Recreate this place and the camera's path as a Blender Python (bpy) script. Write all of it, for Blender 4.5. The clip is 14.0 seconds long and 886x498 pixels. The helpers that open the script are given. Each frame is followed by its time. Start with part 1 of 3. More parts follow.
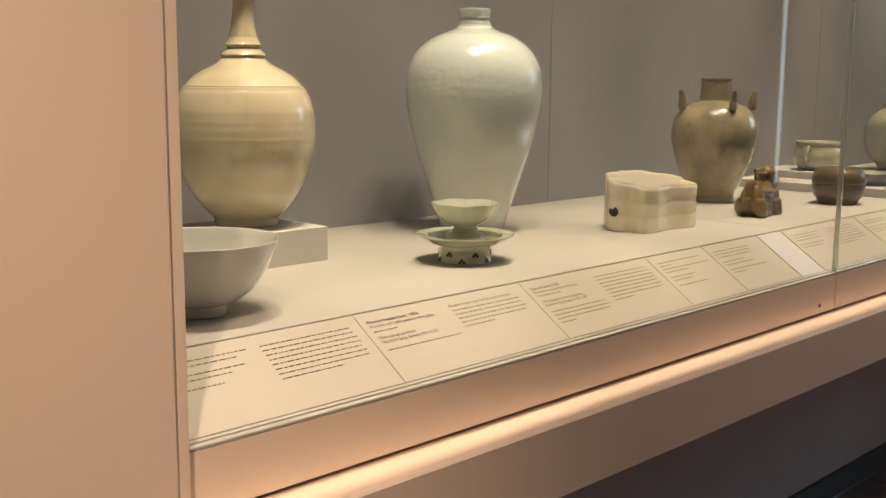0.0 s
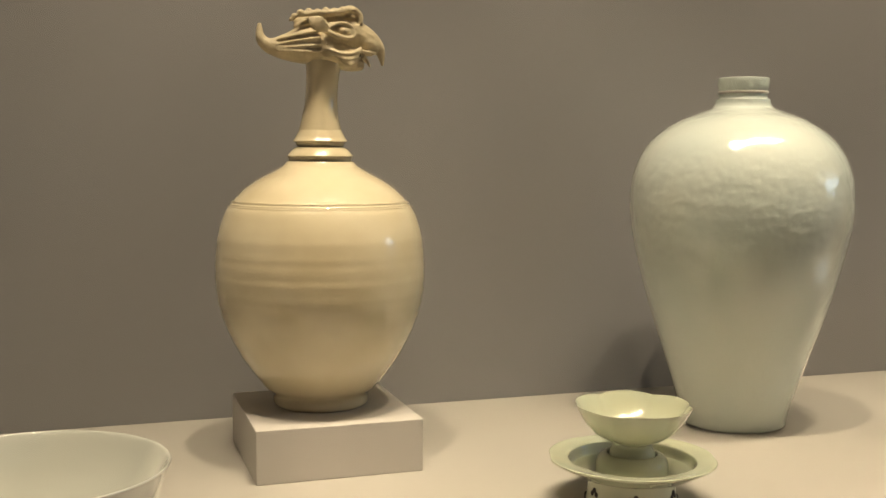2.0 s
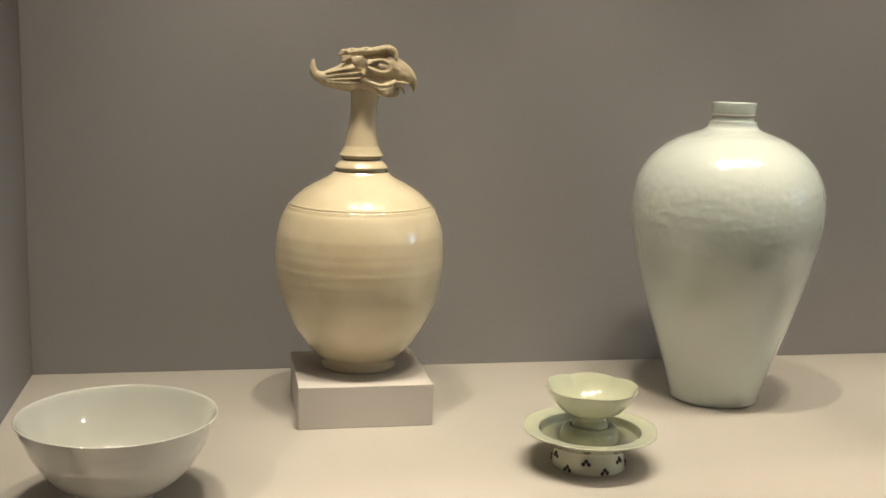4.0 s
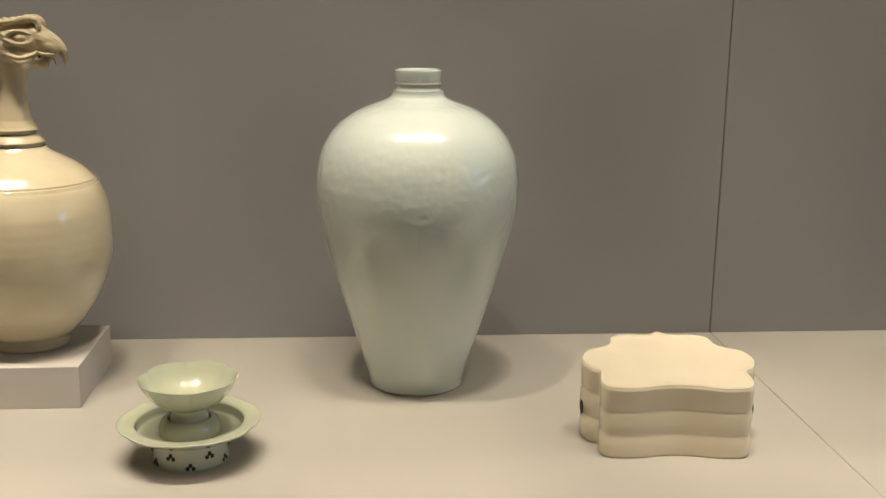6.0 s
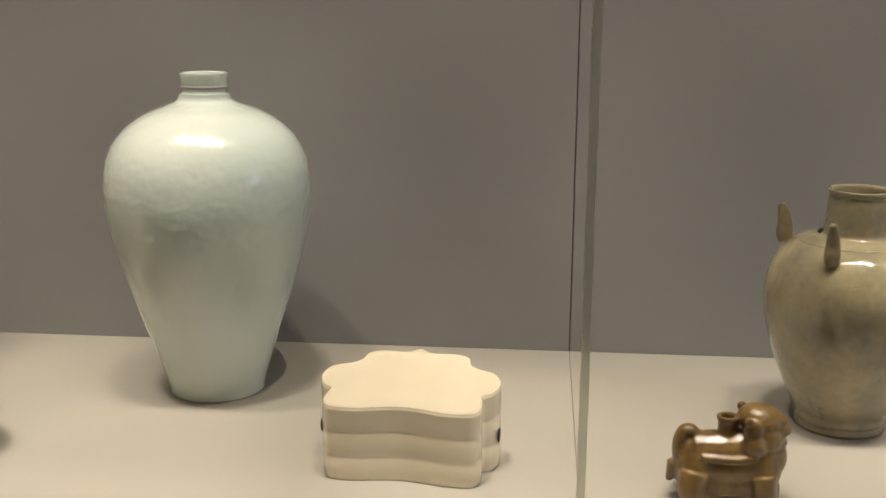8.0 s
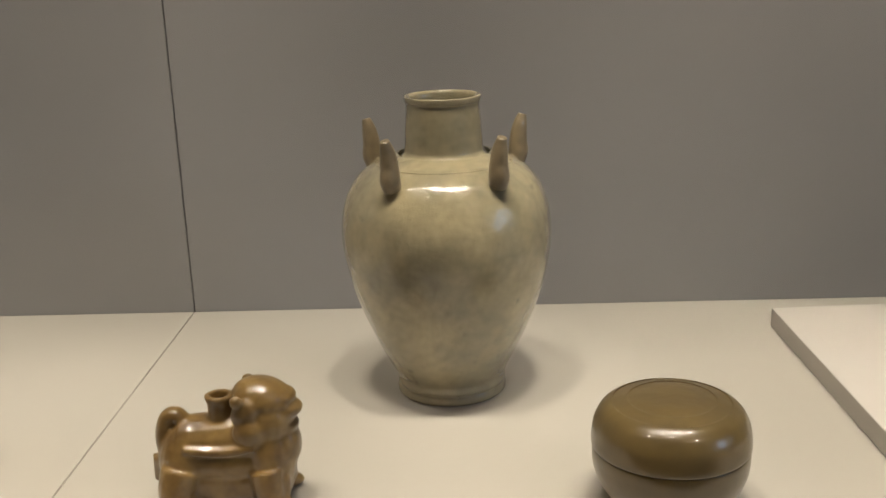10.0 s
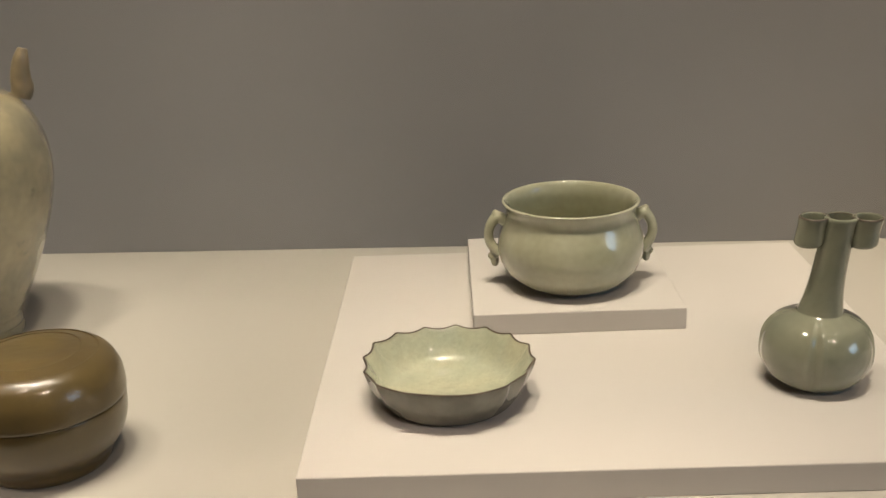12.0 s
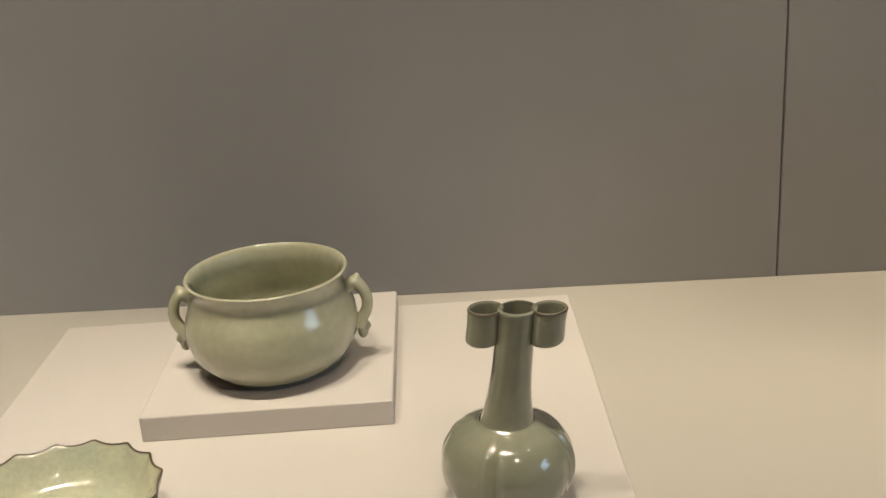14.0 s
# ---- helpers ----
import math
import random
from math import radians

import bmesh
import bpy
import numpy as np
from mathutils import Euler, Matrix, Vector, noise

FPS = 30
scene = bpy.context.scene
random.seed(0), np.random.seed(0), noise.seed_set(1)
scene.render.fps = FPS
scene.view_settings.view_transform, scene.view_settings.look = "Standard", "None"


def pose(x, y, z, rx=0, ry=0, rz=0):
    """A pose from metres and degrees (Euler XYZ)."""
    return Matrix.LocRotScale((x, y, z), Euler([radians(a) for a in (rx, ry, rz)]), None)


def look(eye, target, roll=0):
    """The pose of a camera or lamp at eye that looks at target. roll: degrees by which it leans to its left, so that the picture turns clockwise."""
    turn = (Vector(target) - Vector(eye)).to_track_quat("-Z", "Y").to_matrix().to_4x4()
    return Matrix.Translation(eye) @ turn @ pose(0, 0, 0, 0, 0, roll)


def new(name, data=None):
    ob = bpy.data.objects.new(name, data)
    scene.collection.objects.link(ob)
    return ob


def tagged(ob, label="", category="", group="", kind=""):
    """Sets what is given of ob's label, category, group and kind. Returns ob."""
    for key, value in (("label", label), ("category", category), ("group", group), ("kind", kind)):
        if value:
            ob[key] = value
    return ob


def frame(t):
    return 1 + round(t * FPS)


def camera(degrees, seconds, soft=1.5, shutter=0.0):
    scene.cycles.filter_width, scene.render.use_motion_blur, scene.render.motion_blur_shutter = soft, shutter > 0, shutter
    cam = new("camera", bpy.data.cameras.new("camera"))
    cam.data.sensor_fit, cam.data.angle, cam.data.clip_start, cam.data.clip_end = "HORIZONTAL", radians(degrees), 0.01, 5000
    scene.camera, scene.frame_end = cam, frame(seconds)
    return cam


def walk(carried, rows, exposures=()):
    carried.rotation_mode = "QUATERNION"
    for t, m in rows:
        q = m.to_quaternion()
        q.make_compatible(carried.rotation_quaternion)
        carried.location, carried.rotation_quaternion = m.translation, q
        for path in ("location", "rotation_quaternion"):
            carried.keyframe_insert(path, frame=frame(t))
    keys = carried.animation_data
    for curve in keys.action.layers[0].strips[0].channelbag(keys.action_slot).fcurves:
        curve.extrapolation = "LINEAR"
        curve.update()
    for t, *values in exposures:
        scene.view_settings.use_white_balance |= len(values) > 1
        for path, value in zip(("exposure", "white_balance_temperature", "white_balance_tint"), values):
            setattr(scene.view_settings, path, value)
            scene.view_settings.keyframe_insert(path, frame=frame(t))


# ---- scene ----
cam = camera(44.9, 14.0)
EXPOSURES = [(0, 0.0, 7300, 11), (0.5, -0.06, 8600, 10), (1.0, -0.06, 9600, 9), (1.5, 0.0, 8500, 9), (2.2, 0.0, 7300, 9), (4.3, 0.0, 6600, 10), (5.0, 0.0, 6600, 10), (6.0, -0.16, 6600, 10), (8.0, -0.15, 6500, 10), (8.7, -0.10, 6250, 10), (10.8, 0.0, 6500, 10), (12.0, -0.09, 6600, 10), (13.0, -0.16, 6700, 10), (14, -0.07, 6600, 10)]
PATH = [
    (0, (-1.749, -1.422, 1.21), (-0.345, -0.033, 0.891), 0.5),
    (0.5, (-1.5, -1.386, 1.219), (-0.192, 0.109, 0.986), 0.8),
    (1, (-1.318, -1.308, 1.227), (-0.2, 0.339, 1.032), 0.9),
    (1.5, (-1.197, -1.195, 1.251), (-0.329, 0.596, 1.057), 0.5),
    (2, (-1.083, -1.163, 1.244), (-0.452, 0.726, 1.057), 0.4),
    (2.2, (-1.039, -1.16, 1.25), (-0.456, 0.743, 1.059), 0.7),
    (4.3, (-1.006, -1.419, 1.396), (-0.663, 0.51, 0.997), 1.3),
    (4.5, (-0.943, -1.425, 1.418), (-0.634, 0.503, 0.987), 1.0),
    (5, (-0.753, -1.472, 1.411), (-0.523, 0.47, 0.99), 0.8),
    (5.5, (-0.641, -1.466, 1.405), (-0.415, 0.475, 0.976), 0.7),
    (6, (-0.486, -1.396, 1.398), (-0.331, 0.546, 0.943), 0.7),
    (6.5, (-0.371, -1.352, 1.403), (-0.34, 0.595, 0.943), 0.6),
    (7, (-0.304, -1.341, 1.402), (-0.398, 0.603, 0.941), 0.4),
    (7.5, (-0.195, -1.341, 1.417), (-0.383, 0.593, 0.944), 0.2),
    (8, (-0.041, -1.351, 1.404), (-0.222, 0.587, 0.944), 0.2),
    (8.5, (0.099, -1.327, 1.374), (-0.028, 0.615, 0.91), -0.2),
    (8.7, (0.158, -1.284, 1.367), (0.03, 0.653, 0.885), -0.8),
    (10.8, (0.444, -1.083, 1.326), (0.368, 0.823, 0.725), -2.4),
    (11, (0.502, -1.093, 1.331), (0.422, 0.808, 0.716), -2.3),
    (11.5, (0.663, -1.099, 1.316), (0.561, 0.801, 0.7), -2.3),
    (12, (0.749, -1.036, 1.298), (0.631, 0.855, 0.657), -2.2),
    (12.5, (0.816, -0.952, 1.288), (0.686, 0.917, 0.587), -2.2),
    (13, (0.853, -0.872, 1.282), (0.711, 0.977, 0.532), -2.4),
    (13.5, (0.885, -0.859, 1.299), (0.744, 0.988, 0.543), -3.2),
    (14, (0.955, -0.879, 1.309), (0.862, 1.0, 0.629), -4.0),
]
walk(cam, [(t, look(eye, target, roll)) for t, eye, target, roll in PATH], EXPOSURES)

# ---- world, sun, large lights ----
D = 0.95            # height of the display deck
YG = -0.640         # front glass, outer face
XL, XR = -1.271, 2.45  # inner ends of the case
CT = 2.75           # underside of the case ceiling
RX0, RX1, RY0, RZ = -4.0, 9.0, -6.5, 3.3  # the gallery room

world = bpy.data.worlds.new("sky")
scene.world = world
world.use_nodes = True
sky = world.node_tree.nodes.new("ShaderNodeTexSky")
sky.sky_type, sky.sun_disc = "NISHITA", False
sky.sun_elevation, sky.sun_rotation = radians(40), radians(120)
world.node_tree.links.new(sky.outputs[0], world.node_tree.nodes["Background"].inputs[0])
world.node_tree.nodes["Background"].inputs[1].default_value = 0.1


def lamp(kind, name, m, energy, colour, **kw):
    d = bpy.data.lights.new(name, kind)
    d.energy, d.color = energy, colour
    if "size" in kw:
        d.shape, d.size, d.size_y = "RECTANGLE", kw["size"], kw["size_y"]
    if "radius" in kw:
        d.shadow_soft_size = kw["radius"]
    if "cone" in kw:
        d.spot_size, d.spot_blend = radians(kw["cone"]), kw["blend"]
    ob = new(name, d)
    ob.matrix_world = m
    return ob


sun = lamp("SUN", "sun", look((6, 6, 9), (0, 0, 0)), 1.0, (1.0, 0.95, 0.88))
sun.data.angle = radians(12)
WARM, SOFT, DAY = (1.0, 0.87, 0.70), (1.0, 0.86, 0.70), (0.46, 0.71, 1.0)
SPOTS = ((-1.16, 52.0, 34.0), (-0.78, 55.0, 40.0), (-0.34, 49.0, 32.0), (0.04, 42.0, 38.0), (0.46, 50.0, 46.0), (0.88, 56.0, 35.0), (1.92, 24.0, 6.0))
for sx, wide, narrow in SPOTS:
    lamp("SPOT", "case_spot", look((sx, -0.555, 2.67), (sx, -0.22, D)), wide, WARM, radius=0.022, cone=48, blend=0.6)
    lamp("SPOT", "case_spot", look((sx + 0.10, -0.555, 2.67), (sx + 0.10, -0.38, D)), narrow, WARM, radius=0.022, cone=28, blend=0.6)
WASH = ((1.66, -0.30), (1.45, 0.0, 1.15))
lamp("SPOT", "wall_spot", look((*WASH[0], 2.67), WASH[1]), 105.0, (1.0, 0.83, 0.62), radius=0.007, cone=44, blend=0.8)
# unseen fill lamps, added to brighten the fascia and the case front
ROOM = ((-0.9, -1.4, 11.0), (0.3, -1.4, 11.0), (1.7, -2.2, 17.0))
# unseen spot, added to brighten the beige wall left of the case
WALL_FILL = (-2.5, -2.0)
lamp("SPOT", "wall_fill_spot", look((*WALL_FILL, RZ - 0.09), (-1.85, -0.66, 0.95)), 310.0, (1.0, 0.80, 0.66), radius=0.05, cone=40, blend=0.8)
for lx, ly, power in ROOM:
    lamp("AREA", "room_fill_lamp", look((lx, ly, RZ - 0.08), (lx, -0.7, 0)), power, (1.0, 0.80, 0.66), size=0.15, size_y=0.15)
lamp("AREA", "skylight_daylight", look((7.0, -3.0, RZ - 0.005), (5.6, -2.6, 0.4)), 210.0, DAY, size=2.3, size_y=5.0)


# ---- materials ----
def mat(name, colour, rough=0.5, vary=0.06, scale=6.0, fine=0.0, fine_scale=400.0, bump=0.0, bump_scale=60.0, metal=0.0, coat=0.0, second=None, flecks=None, ior=1.5):
    m = bpy.data.materials.new(name)
    m.use_nodes = True
    t = m.node_tree
    n, link = t.nodes, t.links.new
    b = n["Principled BSDF"]
    b.inputs["Roughness"].default_value, b.inputs["Metallic"].default_value = rough, metal
    b.inputs["Coat Weight"].default_value, b.inputs["Coat Roughness"].default_value = coat, 0.055
    b.inputs["IOR"].default_value, b.inputs["Coat IOR"].default_value = ior, 1.5
    co = n.new("ShaderNodeTexCoord")
    big = n.new("ShaderNodeTexNoise")
    big.inputs["Scale"].default_value, big.inputs["Detail"].default_value = scale, 4
    link(co.outputs["Object"], big.inputs["Vector"])
    mix = n.new("ShaderNodeMix")
    mix.data_type = "RGBA"
    other = second or tuple(c * (1 - 2.2 * vary) for c in colour)
    mix.inputs[6].default_value, mix.inputs[7].default_value = (*colour, 1), (*other, 1)
    ramp = n.new("ShaderNodeValToRGB")
    ramp.color_ramp.elements[0].position, ramp.color_ramp.elements[1].position = 0.34, 0.68
    link(big.outputs[0], ramp.inputs[0])
    link(ramp.outputs[0], mix.inputs[0])
    out = mix.outputs[2]
    small = n.new("ShaderNodeTexNoise")
    small.inputs["Scale"].default_value, small.inputs["Detail"].default_value = fine_scale, 3
    link(co.outputs["Object"], small.inputs["Vector"])
    if fine:
        mul = n.new("ShaderNodeMix")
        mul.data_type, mul.blend_type = "RGBA", "MULTIPLY"
        mul.inputs[0].default_value = fine
        link(out, mul.inputs[6])
        link(small.outputs[0], mul.inputs[7])
        gain = n.new("ShaderNodeMix")
        gain.data_type, gain.blend_type = "RGBA", "ADD"
        gain.inputs[0].default_value = fine * 0.5
        link(mul.outputs[2], gain.inputs[6])
        link(out, gain.inputs[7])
        out = gain.outputs[2]
    if flecks:
        share, size, dark = flecks
        spot = n.new("ShaderNodeTexNoise")
        spot.inputs["Scale"].default_value, spot.inputs["Detail"].default_value, spot.inputs["Roughness"].default_value = size, 6, 0.7
        link(co.outputs["Object"], spot.inputs["Vector"])
        cut = n.new("ShaderNodeValToRGB")
        cut.color_ramp.elements[0].position, cut.color_ramp.elements[1].position = 0.62 - share, 0.70 - share
        link(spot.outputs[0], cut.inputs[0])
        fm = n.new("ShaderNodeMix")
        fm.data_type = "RGBA"
        fm.inputs[7].default_value = (*dark, 1)
        link(cut.outputs[0], fm.inputs[0])
        link(out, fm.inputs[6])
        out = fm.outputs[2]
    link(out, b.inputs["Base Color"])
    if bump:
        bn = n.new("ShaderNodeTexNoise")
        bn.inputs["Scale"].default_value, bn.inputs["Detail"].default_value = bump_scale, 4
        link(co.outputs["Object"], bn.inputs["Vector"])
        bp = n.new("ShaderNodeBump")
        bp.inputs["Strength"].default_value, bp.inputs["Distance"].default_value = bump, 0.002
        link(bn.outputs[0], bp.inputs["Height"])
        link(bp.outputs[0], b.inputs["Normal"])
        if coat:
            link(bp.outputs[0], b.inputs["Coat Normal"])
    return m


DECK = mat("deck_paint", (0.395, 0.374, 0.330), 0.75, 0.02, 3, 0.04, 900, 0.05, 500)
RISER = mat("riser_paint", (0.505, 0.478, 0.442), 0.7, 0.02, 4, 0.04, 900, 0.05, 500)
CLOTH = mat("wall_cloth", (0.305, 0.299, 0.307), 0.95, 0.04, 2.2, 0.25, 1500, 0.3, 1400)
BEIGE = mat("beige_paint", (0.76, 0.60, 0.47), 0.5, 0.02, 2.5, 0.06, 700, 0.06, 300)
BASE_GREY = mat("base_paint", (0.74, 0.64, 0.61), 0.6, 0.04, 3, 0.05, 600, 0.05, 300)
DARK = mat("dark_trim", (0.02, 0.016, 0.014), 0.5, 0.1, 8)
METAL = mat("lock_metal", (0.18, 0.16, 0.15), 0.35, 0.1, 80, metal=1.0)
CARD = mat("card_stock", (0.45, 0.415, 0.345), 0.8, 0.015, 5, 0.05, 1500)
BLANK = mat("blank_card", (0.50, 0.49, 0.50), 0.7, 0.015, 5, 0.05, 1500)
FADED = mat("faded_ink", (0.11, 0.092, 0.072), 0.7, 0.1, 60)
INK = mat("ink", (0.09, 0.073, 0.057), 0.7, 0.1, 60)
RAIL = mat("rail_paint", (0.69, 0.54, 0.425), 0.5, 0.02, 2.5, 0.06, 700, 0.06, 300)
FLOOR = mat("floor_wood", (0.15, 0.068, 0.038), 0.35, 0.3, 5, 0.4, 90, 0.1, 120)
PLASTER = mat("plaster", (0.40, 0.35, 0.31), 0.85, 0.04, 1.5, 0.1, 120, 0.1, 60)
STONE = mat("stone", (0.42, 0.41, 0.40), 0.85, 0.14, 4, 0.3, 60, 0.3, 40)
BLACK = mat("black_plastic", (0.02, 0.02, 0.02), 0.4, 0.1, 20)
# grey that stands for the shadow under the vase lip
GROOVE_SHADE = mat("groove_shade", (0.50, 0.47, 0.44), 0.85, 0.03, 6, 0.1, 900, 0.05, 500)

outside = bpy.data.materials.new("daylight_backdrop")
outside.use_nodes = True
ob_ = outside.node_tree.nodes["Principled BSDF"]
ob_.inputs["Base Color"].default_value = (0.6, 0.75, 0.9, 1)
ob_.inputs["Emission Color"].default_value, ob_.inputs["Emission Strength"].default_value = (0.66, 0.88, 1.0, 1), 2.6

glass = bpy.data.materials.new("glass")
glass.use_nodes = True
gt = glass.node_tree
gt.nodes.remove(gt.nodes["Principled BSDF"])
clear, shine, facing, steep, rise, pane_mix = (gt.nodes.new("ShaderNode" + k) for k in ("BsdfTransparent", "BsdfGlossy", "LayerWeight", "Math", "Math", "MixShader"))
clear.inputs[0].default_value, shine.inputs["Roughness"].default_value = (0.985, 0.99, 0.985, 1), 0.0
steep.operation, steep.inputs[1].default_value = "POWER", 5.0
rise.operation, rise.inputs[1].default_value, rise.inputs[2].default_value = "MULTIPLY_ADD", 0.9, 0.035
facing.inputs[0].default_value = 0.5
gt.links.new(facing.outputs["Facing"], steep.inputs[0])
gt.links.new(steep.outputs[0], rise.inputs[0])
gt.links.new(rise.outputs[0], pane_mix.inputs[0])
gt.links.new(clear.outputs[0], pane_mix.inputs[1])
gt.links.new(shine.outputs[0], pane_mix.inputs[2])
gt.links.new(pane_mix.outputs[0], gt.nodes["Material Output"].inputs[0])
edge_glass = bpy.data.materials.new("glass_edge")
edge_glass.use_nodes = True
eb = edge_glass.node_tree.nodes["Principled BSDF"]
eb.inputs["Transmission Weight"].default_value, eb.inputs["Roughness"].default_value, eb.inputs["IOR"].default_value = 0.85, 0.35, 1.15
eb.inputs["Base Color"].default_value = (0.62, 0.63, 0.57, 1)

CREAM = mat("cream_glaze", (0.73, 0.65, 0.465), 0.16, 0.10, 14, 0.12, 260, 0.10, 34, coat=1.0, second=(0.61, 0.52, 0.345))
CREAM_DRY = mat("cream_unglazed", (0.62, 0.525, 0.35), 0.55, 0.12, 60, 0.4, 260, 0.8, 190, coat=0.1)
QINGBAI = mat("pale_blue_glaze", (0.69, 0.745, 0.685), 0.15, 0.05, 9, 0.08, 200, 0.34, 110, coat=1.0, second=(0.60, 0.685, 0.65))
CUPGLAZE = mat("pale_green_glaze", (0.53, 0.55, 0.40), 0.12, 0.05, 22, 0.08, 300, 0.05, 60, coat=1.0, second=(0.46, 0.50, 0.39))
BOWLGLAZE = mat("bowl_glaze", (0.56, 0.575, 0.52), 0.12, 0.04, 14, 0.06, 300, 0.05, 50, coat=1.0)
IVORY = mat("ivory_glaze", (0.78, 0.70, 0.535), 0.14, 0.04, 26, 0.06, 300, 0.10, 90, coat=1.0, second=(0.71, 0.64, 0.48))
JARGLAZE = mat("olive_grey_glaze", (0.40, 0.34, 0.205), 0.2, 0.2, 15, 0.45, 130, 0.75, 62, coat=0.8, second=(0.20, 0.180, 0.122), flecks=(0.005, 42, (0.20, 0.175, 0.115)))
OLIVE = mat("olive_brown_glaze", (0.112, 0.079, 0.028), 0.28, 0.15, 30, 0.35, 300, 0.2, 90, coat=0.45, second=(0.074, 0.053, 0.021))
AMBER = mat("amber_glaze", (0.22, 0.142, 0.048), 0.30, 0.25, 45, 0.4, 250, 0.4, 140, coat=0.5, second=(0.10, 0.058, 0.019))
CELADON = mat("celadon_glaze", (0.41, 0.405, 0.295), 0.16, 0.1, 22, 0.3, 240, 0.22, 42, coat=0.85, second=(0.31, 0.31, 0.21))
GREYGREEN = mat("grey_green_glaze", (0.245, 0.250, 0.180), 0.12, 0.12, 30, 0.2, 260, 0.22, 48, coat=0.9, second=(0.185, 0.198, 0.142))
DISHGLAZE = mat("crackled_celadon", (0.47, 0.455, 0.32), 0.14, 0.08, 30, 0.45, 420, 0.10, 70, coat=1.0, second=(0.36, 0.385, 0.29))
RIM_BROWN = mat("rim_brown", (0.10, 0.075, 0.05), 0.35, 0.2, 90)
# dish glaze darkened for the outside wall: its shade is in the colour
DISH_OUT_SHADE = mat("dish_outside_shade", (0.16, 0.155, 0.12), 0.25, 0.15, 50, 0.2, 300, coat=0.4)
LUG = mat("lug_brown_glaze", (0.26, 0.205, 0.125), 0.3, 0.2, 60, 0.3, 200, 0.2, 90, coat=0.3)
HOLE = mat("dark_opening", (0.03, 0.025, 0.02), 0.8, 0.1, 50)


# ---- geometry helpers ----
def obj(name, bm, material, parent=None, label="", smooth=True, at=None):
    me = bpy.data.meshes.new(name)
    bmesh.ops.recalc_face_normals(bm, faces=bm.faces)
    bm.to_mesh(me)
    bm.free()
    if smooth:
        me.polygons.foreach_set("use_smooth", [True] * len(me.polygons))
    me.materials.append(material)
    ob = new(name, me)
    if parent:
        ob.parent = parent
    if at is not None:
        ob.location = at
    if label:
        tagged(ob, label)
    return ob


part = obj


def holder(name, at, label, category, group="", kind="", turn=0):
    e = new(name)
    e.empty_display_size = 0.02
    e.location, e.rotation_euler = at, (0, 0, radians(turn))
    return tagged(e, label, category, group, kind)


def box(x0, x1, y0, y1, z0, z1, bevel=0.0, seg=2):
    bm = bmesh.new()
    bmesh.ops.create_cube(bm, size=1)
    for v in bm.verts:
        v.co = Vector(((x0 + x1) / 2 + v.co.x * (x1 - x0), (y0 + y1) / 2 + v.co.y * (y1 - y0), (z0 + z1) / 2 + v.co.z * (z1 - z0)))
    if bevel:
        bmesh.ops.bevel(bm, geom=bm.edges[:], offset=bevel, segments=seg, affect="EDGES", profile=0.5)
    return bm


def spline(pts, n=6, closed=False):
    """Catmull-Rom through the points."""
    out, m = [], len(pts)
    for i in range(m if closed else m - 1):
        q = [Vector(pts[(i + k) % m] if closed else pts[min(max(i + k, 0), m - 1)]) for k in (-1, 0, 1, 2)]
        for s in range(n):
            u = s / n
            out.append(0.5 * ((2 * q[1]) + (q[2] - q[0]) * u + (2 * q[0] - 5 * q[1] + 4 * q[2] - q[3]) * u * u + (3 * q[1] - q[0] - 3 * q[2] + q[3]) * u ** 3))
    if not closed:
        out.append(Vector(pts[-1]))
    return out


def lathe(profile, seg=96, shape=None, n=5, sharp=False):
    """Turns a list of (radius, height) about z. shape(angle, r, z) may change r and z."""
    line = [Vector(p) for p in profile] if sharp else spline(profile, n)
    bm = bmesh.new()
    rings = []
    for p in line:
        r, z = max(p.x, 0.0), p.y
        if r < 1e-5:
            rings.append([bm.verts.new((0, 0, z))])
            continue
        ring = []
        for i in range(seg):
            a = 2 * math.pi * i / seg
            rr, zz = shape(a, r, z) if shape else (r, z)
            ring.append(bm.verts.new((rr * math.cos(a), rr * math.sin(a), zz)))
        rings.append(ring)
    for a, b in zip(rings, rings[1:]):
        if len(a) == 1 and len(b) == 1:
            continue
        for i in range(seg):
            j = (i + 1) % seg
            if len(a) == 1:
                bm.faces.new((a[0], b[i], b[j]))
            elif len(b) == 1:
                bm.faces.new((a[i], a[j], b[0]))
            else:
                bm.faces.new((a[i], a[j], b[j], b[i]))
    return bm


def tube(pts, radii, seg=12, n=6, flat=1.0):
    """A tapered round tube along points; flat squeezes it in y."""
    line = spline([(*p, r) for p, r in zip(pts, radii)], n)
    bm = bmesh.new()
    rings = []
    for i, p in enumerate(line):
        a, b = line[max(i - 1, 0)], line[min(i + 1, len(line) - 1)]
        d = (b.xyz - a.xyz).normalized()
        s = d.cross(Vector((0, 1, 0)) if abs(d.y) < 0.9 else Vector((1, 0, 0))).normalized()
        u = d.cross(s).normalized()
        w = max(p.w, 1e-4)
        rings.append([bm.verts.new(p.xyz + w * (math.cos(t) * s + flat * math.sin(t) * u)) for t in (2 * math.pi * k / seg for k in range(seg))])
    for a, b in zip(rings, rings[1:]):
        for i in range(seg):
            j = (i + 1) % seg
            bm.faces.new((a[i], a[j], b[j], b[i]))
    bm.faces.new(rings[0][::-1])
    bm.faces.new(rings[-1])
    return bm


